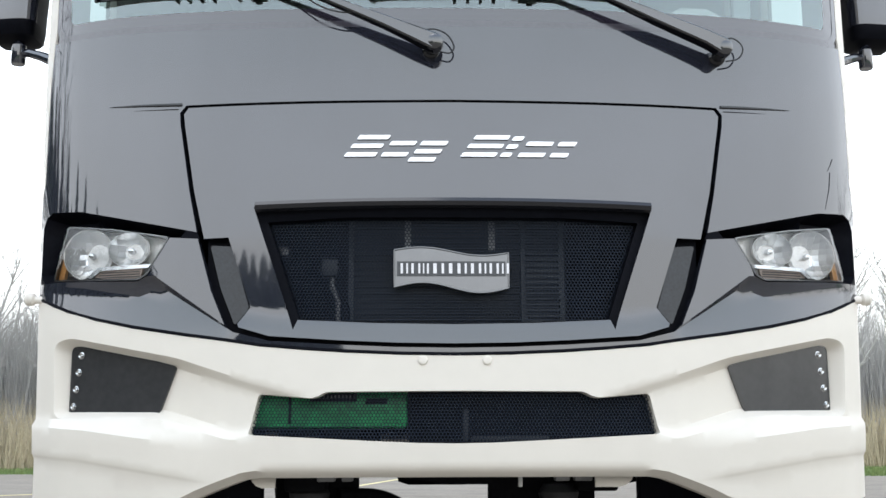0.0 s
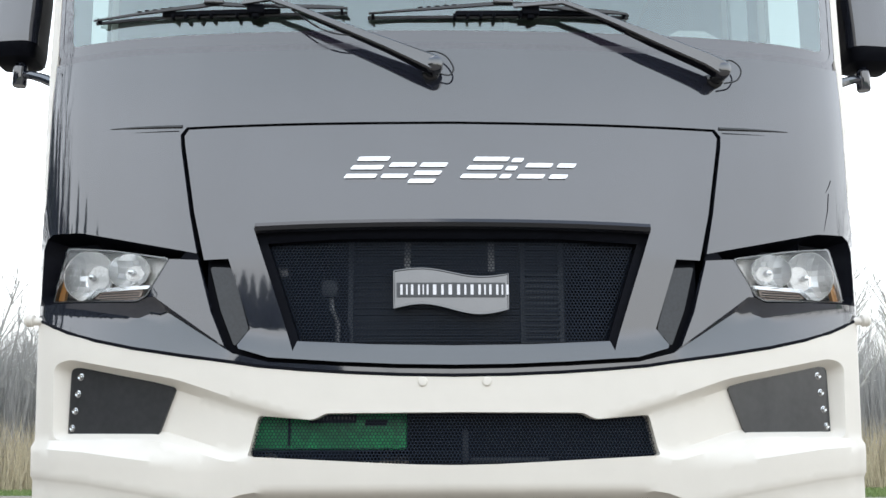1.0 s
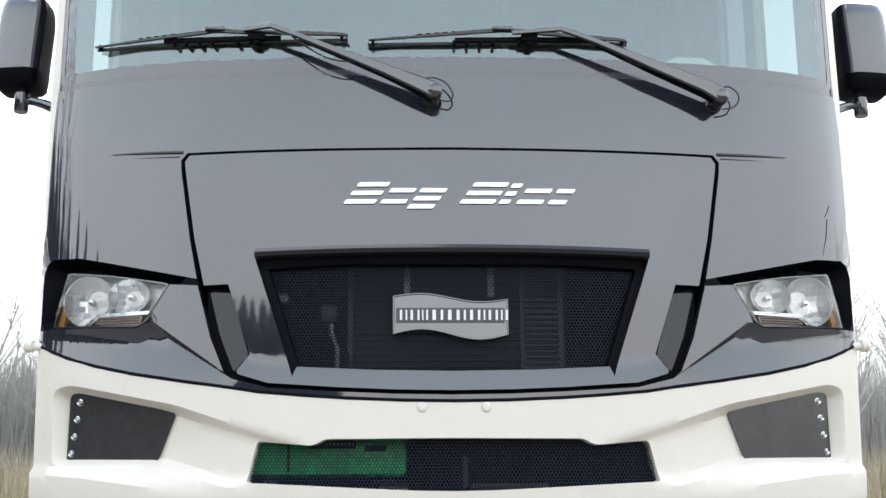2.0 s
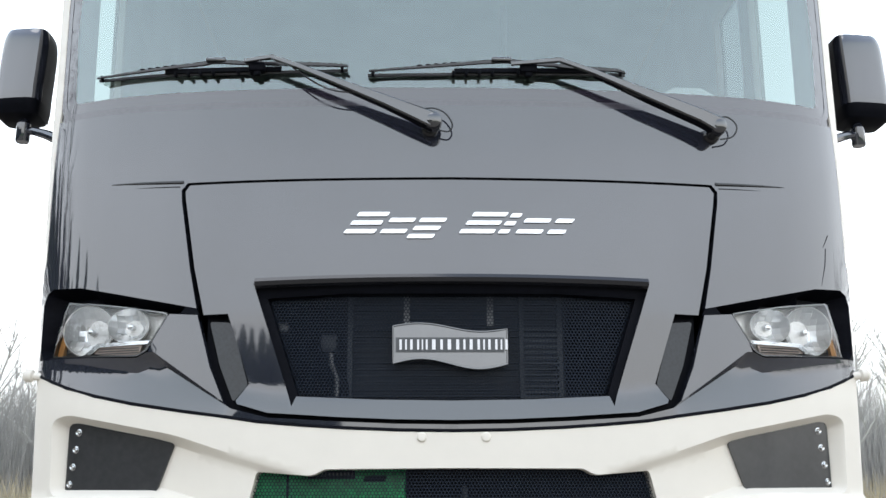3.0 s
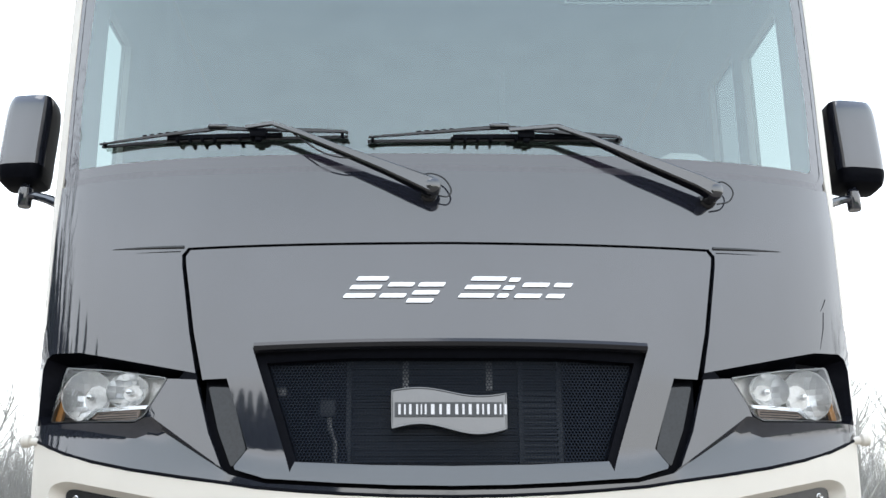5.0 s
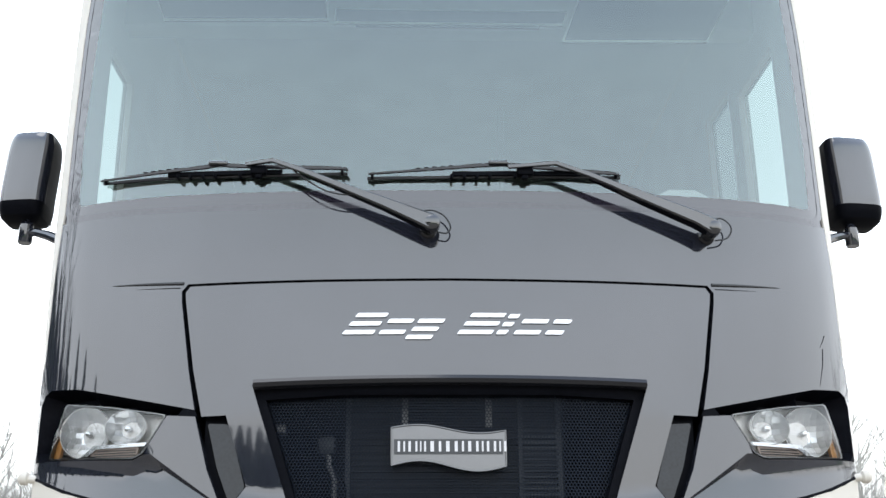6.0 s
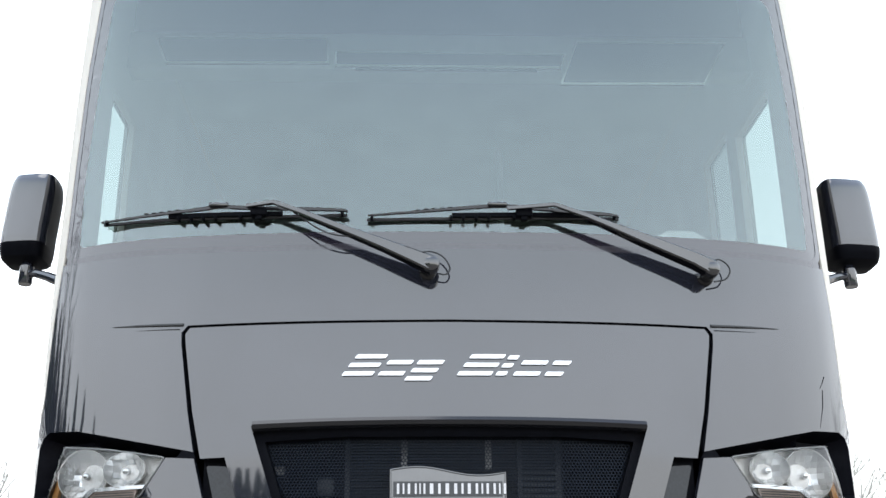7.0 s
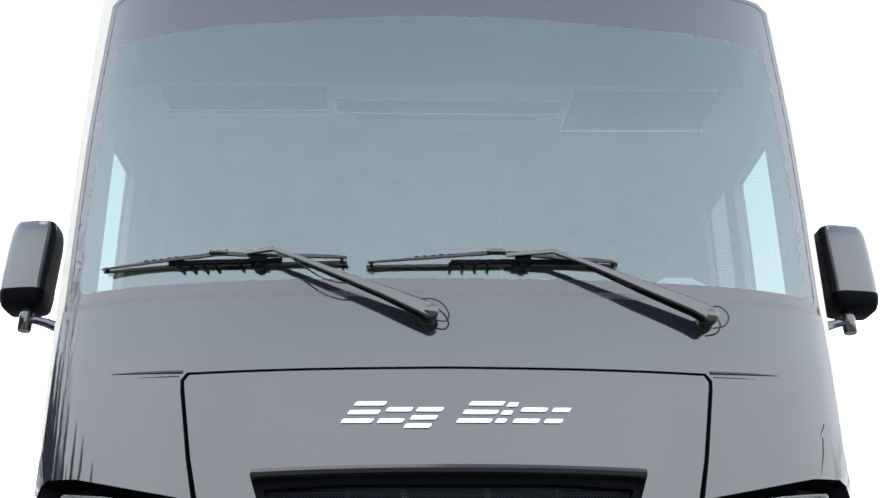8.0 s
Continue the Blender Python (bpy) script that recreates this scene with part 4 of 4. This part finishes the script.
# ---- chassis seen under the bumper ----
for side in (1, -1):
    part("frame_rail", boxed((side * 0.43, 6.0, 0.62), (0.09, 5.6, 0.26), 0.008), GREASE, coach)
    part("rail_horn", boxed((side * 0.43, 3.30, 0.475), (0.12, 0.14, 0.16), 0.01), GREASE, coach)
    tab = [(-0.563, 0.45), (-0.494, 0.45), (-0.494, 0.412), (-0.530, 0.412), (-0.546, 0.418), (-0.558, 0.430)] if side < 0 else [(0.393, 0.45), (0.503, 0.45), (0.494, 0.430), (0.480, 0.418), (0.462, 0.412), (0.393, 0.412)]
    part("tow_plate", prism(bmesh.new(), tab, 3.055, 3.068), WHITE, coach, smooth=False)
    part("spring_hanger", boxed((side * 0.345 - 0.063, 3.43, 0.44), (0.25 if side < 0 else 0.325, 0.10, 0.34), 0.012), GREASE, coach)
    part("air_spring", lathe(bmesh.new(), Matrix.Translation((side * 0.375 - 0.05, 3.33, 0.30)), [(0.0, 0.0), (0.05, 0.0), (0.062, 0.03), (0.055, 0.06), (0.062, 0.09), (0.045, 0.115), (0.0, 0.12)], 18), RUBBER, coach)
    part("inner_liner", boxed((side * 0.84, 3.32, 0.53), (0.56, 0.05, 0.44), 0.02), BLACK, coach)
    bm = bmesh.new()
    mm = Matrix.Translation((side * 0.98, 4.15, 0.46)) @ Matrix.Rotation(radians(90), 4, "Y")
    lathe(bm, mm, [(0.25, -0.13), (0.38, -0.14), (0.45, -0.12), (0.465, -0.07), (0.465, 0.07), (0.45, 0.12), (0.38, 0.14), (0.25, 0.13), (0.25, -0.13)], 40)
    wheel = part("front_wheel", bm, RUBBER, coach, "black front tyre")
    bm = bmesh.new()
    lathe(bm, mm, [(0.25, -0.12), (0.24, 0.05), (0.1, 0.08), (0.09, 0.12), (0.0, 0.12)], 28)
    part("rim", bm, STEEL, wheel)
    bm = bmesh.new()
    lathe(bm, Matrix.Translation((side * 0.98, 9.4, 0.46)) @ Matrix.Rotation(radians(90), 4, "Y"), [(0.25, -0.28), (0.45, -0.27), (0.465, -0.2), (0.465, 0.2), (0.45, 0.27), (0.25, 0.28), (0.25, -0.28)], 40)
    part("rear_wheel", bm, RUBBER, coach, "black rear tyres")
bm = bmesh.new()
tube(bm, [(-0.85, 4.15, 0.46), (-0.6, 4.12, 0.42), (-0.45, 4.12, 0.50), (0.45, 4.12, 0.50), (0.6, 4.12, 0.42), (0.85, 4.15, 0.46)], 0.04, 10)
part("front_axle", bm, GREASE, coach)
bm = bmesh.new()
tube(bm, [(-0.8, 9.4, 0.48), (0.8, 9.4, 0.48)], 0.07, 12)
lathe(bm, Matrix.Translation((0.05, 9.25, 0.46)) @ Matrix.Rotation(radians(90), 4, "X"), [(0.0, -0.16), (0.15, -0.13), (0.19, 0.0), (0.15, 0.13), (0.0, 0.16)], 20)
part("rear_axle", bm, GREASE, coach)
bm = bmesh.new()
lathe(bm, Matrix.Translation((-0.26, 8.6, 0.40)) @ Matrix.Rotation(radians(90), 4, "Y"), [(0.0, 0.0), (0.10, 0.02), (0.125, 0.10), (0.125, 0.54), (0.10, 0.62), (0.0, 0.64)], 20)
part("muffler", bm, GREASE, coach)
bm = bmesh.new()
tube(bm, curved([(-0.34, 3.35, 0.375), (-0.24, 3.40, 0.375), (-0.17, 3.42, 0.352), (-0.12, 3.42, 0.31), (-0.10, 3.42, 0.25)]), 0.026, 10)
part("stabilizer_bar", bm, GREASE, coach)
part("grease_shield", prism(bmesh.new(), [(-0.22, 0.45), (0.13, 0.45), (0.13, 0.412), (0.0, 0.412), (-0.12, 0.428)], 3.38, 3.40), GREASE, coach, smooth=False)
part("hook_pin", boxed((0.187, 3.09, 0.428), (0.012, 0.012, 0.032), 0.003), PALE, coach)
for x, w in ((-0.36, 0.05), (-0.30, 0.03), (0.31, 0.04), (0.37, 0.05)):
    part("bracket", boxed((x, 3.14, 0.452), (w, 0.05, 0.05), 0.004), STEEL, coach)

# ---- ground ----
bm = bmesh.new()
bmesh.ops.create_grid(bm, x_segments=60, y_segments=60, size=1500)
tagged(part("ground", bm, SOIL, None, smooth=False), "open grassy ground reaching to the horizon", "ground", kind="structure").location.z = -0.02
bm = bmesh.new()
pave = [(-40, -16), (40, -16), (40, 20.5), (10.26, 24.9), (-11.6, 32.0), (-40, 36)]
top = [bm.verts.new((x, y, 0.0)) for x, y in pave]
low = [bm.verts.new((x, y, -0.10)) for x, y in pave]
bm.faces.new(top)
for i in range(len(pave)):
    j = (i + 1) % len(pave)
    bm.faces.new((top[i], top[j], low[j], low[i]))
tagged(part("pavement", bm, ASPHALT, None, smooth=False), "worn grey asphalt parking lot", "pavement", kind="structure")
for a, b in (((-7.3, 12.4), (-3.2, 17.4)), ((-1.3, 16.5), (0.1, 28.0)), ((3.2, 12.0), (4.6, 22.0))):
    va, vb = Vector((*a, 0)), Vector((*b, 0))
    d = vb - va
    ln = part("parking_line", boxed((va + vb) / 2 + Vector((0, 0, 0.004)), (0.10, d.length, 0.004), 0, Matrix.Rotation(math.atan2(-d.x, d.y), 4, "Z")), PAINTLINE, None)
    tagged(ln, "faded yellow painted parking line", "line", "parking lines", "structure")

# ---- trees and brush ----
rng = random.Random(7)


def grow(seed, height):
    """Bare tree: trunk rings and branch rings as plain vertex and face lists."""
    r = random.Random(seed)
    tv, tf, cv, cf = [], [], [], []

    def limb(v, f, p, d, length, rad, level):
        n = 5 if level == 0 else (4 if level < 3 else 3)
        sides = 8 if level == 0 else (5 if level == 1 else 3)
        pts = [p.copy()]
        dd = d.copy()
        for i in range(n):
            dd = (dd + Vector((r.uniform(-1, 1), r.uniform(-1, 1), r.uniform(-0.3, 0.6))) * (0.10 if level == 0 else 0.22)).normalized()
            pts.append(pts[-1] + dd * (length / n))
        k0 = len(v)
        for i, q in enumerate(pts):
            t = i / n
            rr = rad * (1 - 0.75 * t) if level else rad * (1 - 0.7 * t) * (1 + 0.5 * math.exp(-t * 14))
            a = dd.cross(Vector((0.3, 1, 0.2))).normalized()
            b = dd.cross(a)
            for j in range(sides):
                w = 2 * math.pi * j / sides
                v.append(q + (a * math.cos(w) + b * math.sin(w)) * rr)
        for i in range(n):
            for j in range(sides):
                f.append((k0 + i * sides + j, k0 + i * sides + (j + 1) % sides, k0 + (i + 1) * sides + (j + 1) % sides, k0 + (i + 1) * sides + j))
        if level >= 4:
            return
        kids = (15, 8, 6, 5)[level]
        for c in range(kids):
            t = r.uniform(0.28 if level == 0 else 0.2, 1.0)
            i = min(n - 1, int(t * n))
            q = pts[i].lerp(pts[i + 1], t * n - i)
            a = r.uniform(0, 2 * math.pi)
            out = Vector((math.cos(a), math.sin(a), 0))
            nd = (dd * r.uniform(0.5, 1.0) + out * r.uniform(0.5, 0.9) + Vector((0, 0, 0.25))).normalized()
            limb(cv, cf, q, nd, length * r.uniform(0.32, 0.5) * (1.15 - 0.5 * t), rad * 0.42 * (1.1 - 0.6 * t), level + 1)

    limb(tv, tf, Vector((0, 0, -0.1)), Vector((0, 0, 1)), height, height * 0.014, 0)
    return tv, tf, cv, cf


def spire(seed, height):
    """Narrow evergreen: a thin trunk and tiers of drooping sprays that taper to a point."""
    r = random.Random(seed)
    tv, tf, cv, cf = [], [], [], []
    for i in range(7):
        t = i / 6
        tv += [(0.14 * (1 - 0.9 * t) * math.cos(a), 0.14 * (1 - 0.9 * t) * math.sin(a), height * t - 0.1) for a in np.linspace(0, 2 * math.pi, 7)[:-1]]
    for i in range(6):
        tf += [(6 * i + j, 6 * i + (j + 1) % 6, 6 * i + 6 + (j + 1) % 6, 6 * i + 6 + j) for j in range(6)]
    for _ in range(2600):
        t = 1 - r.random() ** 0.55
        z = height * (0.06 + 0.94 * t)
        a = r.uniform(0, 2 * math.pi)
        reach = (1 - t) ** 0.85 * height * 0.15 * r.uniform(0.35, 1.15) + 0.05
        ca, sa = math.cos(a), math.sin(a)
        w, k = r.uniform(0.05, 0.12), len(cv)
        cv += [(ca * reach * 0.2 - sa * w, sa * reach * 0.2 + ca * w, z), (ca * reach * 0.2 + sa * w, sa * reach * 0.2 - ca * w, z), (ca * reach, sa * reach, z - r.uniform(0.1, 0.5) * reach), (ca * reach * 0.7, sa * reach * 0.7, z + 0.14)]
        cf += [(k, k + 1, k + 2), (k, k + 2, k + 3), (k + 1, k + 3, k + 2)]
    return tv, tf, cv, cf


kinds = []
for i in range(8):
    tv, tf, cv, cf = grow(100 + i, 1.0 * (10.5 + i % 3))
    t = thing("bare_tree", "bare grey leafless tree at the wood's edge", "tree", "bare trees")
    # the last two kinds have back-lit shade put into their bark and twig colour
    raw("trunk", tv, tf, BARK if i < 6 else SHADEBARK, t, smooth=True)
    raw("crown", cv, cf, TWIG if i < 6 else SHADEBARK, t, "fine leafless twigs")
    kinds.append(t)
spots = []
for i in range(230):
    a = 2 * math.pi * (i + rng.random()) / 230
    d = rng.uniform(40, 75)
    x, y = d * math.sin(a), 3 + d * math.cos(a)
    if -20 < x < 20 and y < 0:
        y -= 18
    spots.append((x, y, rng.uniform(0.75, 1.25)))
spots += [(x, rng.uniform(44, 62), rng.uniform(0.7, 1.1)) for x in np.linspace(-32, -13, 64)]
spots += [(x, rng.uniform(44, 62), rng.uniform(0.7, 1.1)) for x in np.linspace(14, 34, 44)]
spots += [(16.6, 42.0, 1.05), (-26, 12, 1.0), (-24, 6, 1.1), (-28, 0, 1.1), (-25, -5, 0.9), (-23, 9, 0.9), (-21, 3, 1.1), (-22, -2, 1.0), (-26, 8, 1.2), (-20, 14, 0.9), (26, 9, 0.6), (28, 2, 0.6)]
SPIRES = ((88, 19.6), (84, 18.4), (79, 17.0), (73, 16.6), (66, 16.0), (61, 15.6), (55, 14.6), (50, 13.6), (46, 13.0), (92, 19.0), (97, 18.5), (41, 12.0), (63.5, 13.2), (58, 13.4), (52.5, 12.8), (48, 12.4), (43.5, 12.0), (69.5, 13.6), (76, 14.0))
SPIRES += tuple((a, 9.2 + 0.15 * math.sin(a * 1.7)) for a in np.arange(9, 46, 1.3))
tv, tf, cv, cf = spire(31, 8.0)
evergreen = None
for i, (a, up) in enumerate(SPIRES):
    d = 21.0 + 2.0 * (i % 3) if i < 19 else 40.0 + 3.0 * (i % 2)
    m = Matrix.Translation((-1.1 - d * math.sin(radians(a)), 3.1 - d * math.cos(radians(a)), 0)) @ Matrix.Rotation(i * 1.3, 4, "Z")
    k = (1.3 + d * math.tan(radians(up + (0.9 if i < 19 else 0.0)))) / 8.0
    if evergreen is None:
        evergreen = thing("evergreen_tree", "narrow dark evergreen tree beside the parking lot", "tree", "evergreen trees")
        raw("trunk", tv, tf, SHADEBARK, evergreen, smooth=True)
        raw("crown", cv, cf, NEEDLE, evergreen, "dark drooping sprays")
        evergreen.matrix_basis = m
        tree = evergreen
    else:
        tree = copy_thing(evergreen, m)
    tree.scale = (1.8 * k, 1.8 * k, k) if i < 19 else (2.6 * k, 2.6 * k, k)
near_ones = [i for i, s in enumerate(spots) if s[1] < 22][:2]
far_ones = [i for i, s in enumerate(spots) if s[1] >= 22][:6]
first = dict(zip(far_ones + near_ones, range(8)))
for i, (x, y, k) in enumerate(spots):
    m = Matrix.Translation((x, y, 0)) @ Matrix.Rotation(rng.uniform(0, 6.28), 4, "Z")
    # trees out of view take the shaded kinds, so their reflections come out dark
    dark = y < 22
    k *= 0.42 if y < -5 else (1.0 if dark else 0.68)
    if i in first:
        kinds[first[i]].matrix_basis = m
        kinds[first[i]].scale = (k, k, k)
    else:
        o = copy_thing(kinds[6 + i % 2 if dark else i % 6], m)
        o.scale = (k, k, k)


def blades(count, place, hmin, hmax, width, lean):
    verts, faces = [], []
    for _ in range(count):
        x, y = place()
        h = rng.uniform(hmin, hmax)
        a = rng.uniform(0, 6.28)
        dx, dy = math.cos(a) * width, math.sin(a) * width
        lx, ly = rng.uniform(-lean, lean) * h, rng.uniform(-lean, lean) * h
        k = len(verts)
        verts += [(x - dx, y - dy, -0.02), (x + dx, y + dy, -0.02), (x + dx * 0.7 + lx * 0.4, y + dy * 0.7 + ly * 0.4, h * 0.55), (x - dx * 0.7 + lx * 0.4, y - dy * 0.7 + ly * 0.4, h * 0.55), (x + lx, y + ly, h)]
        faces += [(k, k + 1, k + 2, k + 3), (k + 3, k + 2, k + 4)]
    return verts, faces


def strip(side):
    def f():
        x = rng.uniform(9, 22) * side
        return x, (28.3 - 0.325 * x * 1.0) + rng.uniform(0.3, 13)
    return f


for side in (-1, 1):
    v, fc = blades(14000, strip(side), 0.05, 0.16, 0.012, 0.5)
    tagged(raw("grass", v, fc, GRASS), "short green grass beside the asphalt", "grass", kind="stuff")


def ring():
    a = rng.uniform(0, 6.28)
    d = rng.uniform(42, 62)
    return d * math.sin(a), 3 + d * math.cos(a) - (18 if math.cos(a) < -0.8 else 0)


def near(side):
    def f():
        return rng.uniform(13, 32) * side, rng.uniform(39.5, 52)
    return f


def tall(side):
    def f():
        return rng.uniform(15, 36) * side, rng.uniform(46, 64)
    return f


v, fc = blades(9000, ring, 1.0, 4.5, 0.025, 0.35)
tagged(raw("brush", v, fc, TWIG), "tangled bare brush under the trees", "brush", kind="stuff")
for side in (-1, 1):
    v, fc = blades(34000, tall(side), 2.0, 9.0, 0.012, 0.16)
    tagged(raw("saplings", v, fc, TWIG), "thick hazy stand of bare saplings", "brush", kind="stuff")
    v, fc = blades(16000, near(side), 0.5, 3.0, 0.016, 0.35)
    tagged(raw("dry_brush", v, fc, DRY), "dry tan weeds and brush at the wood's edge", "brush", kind="stuff")
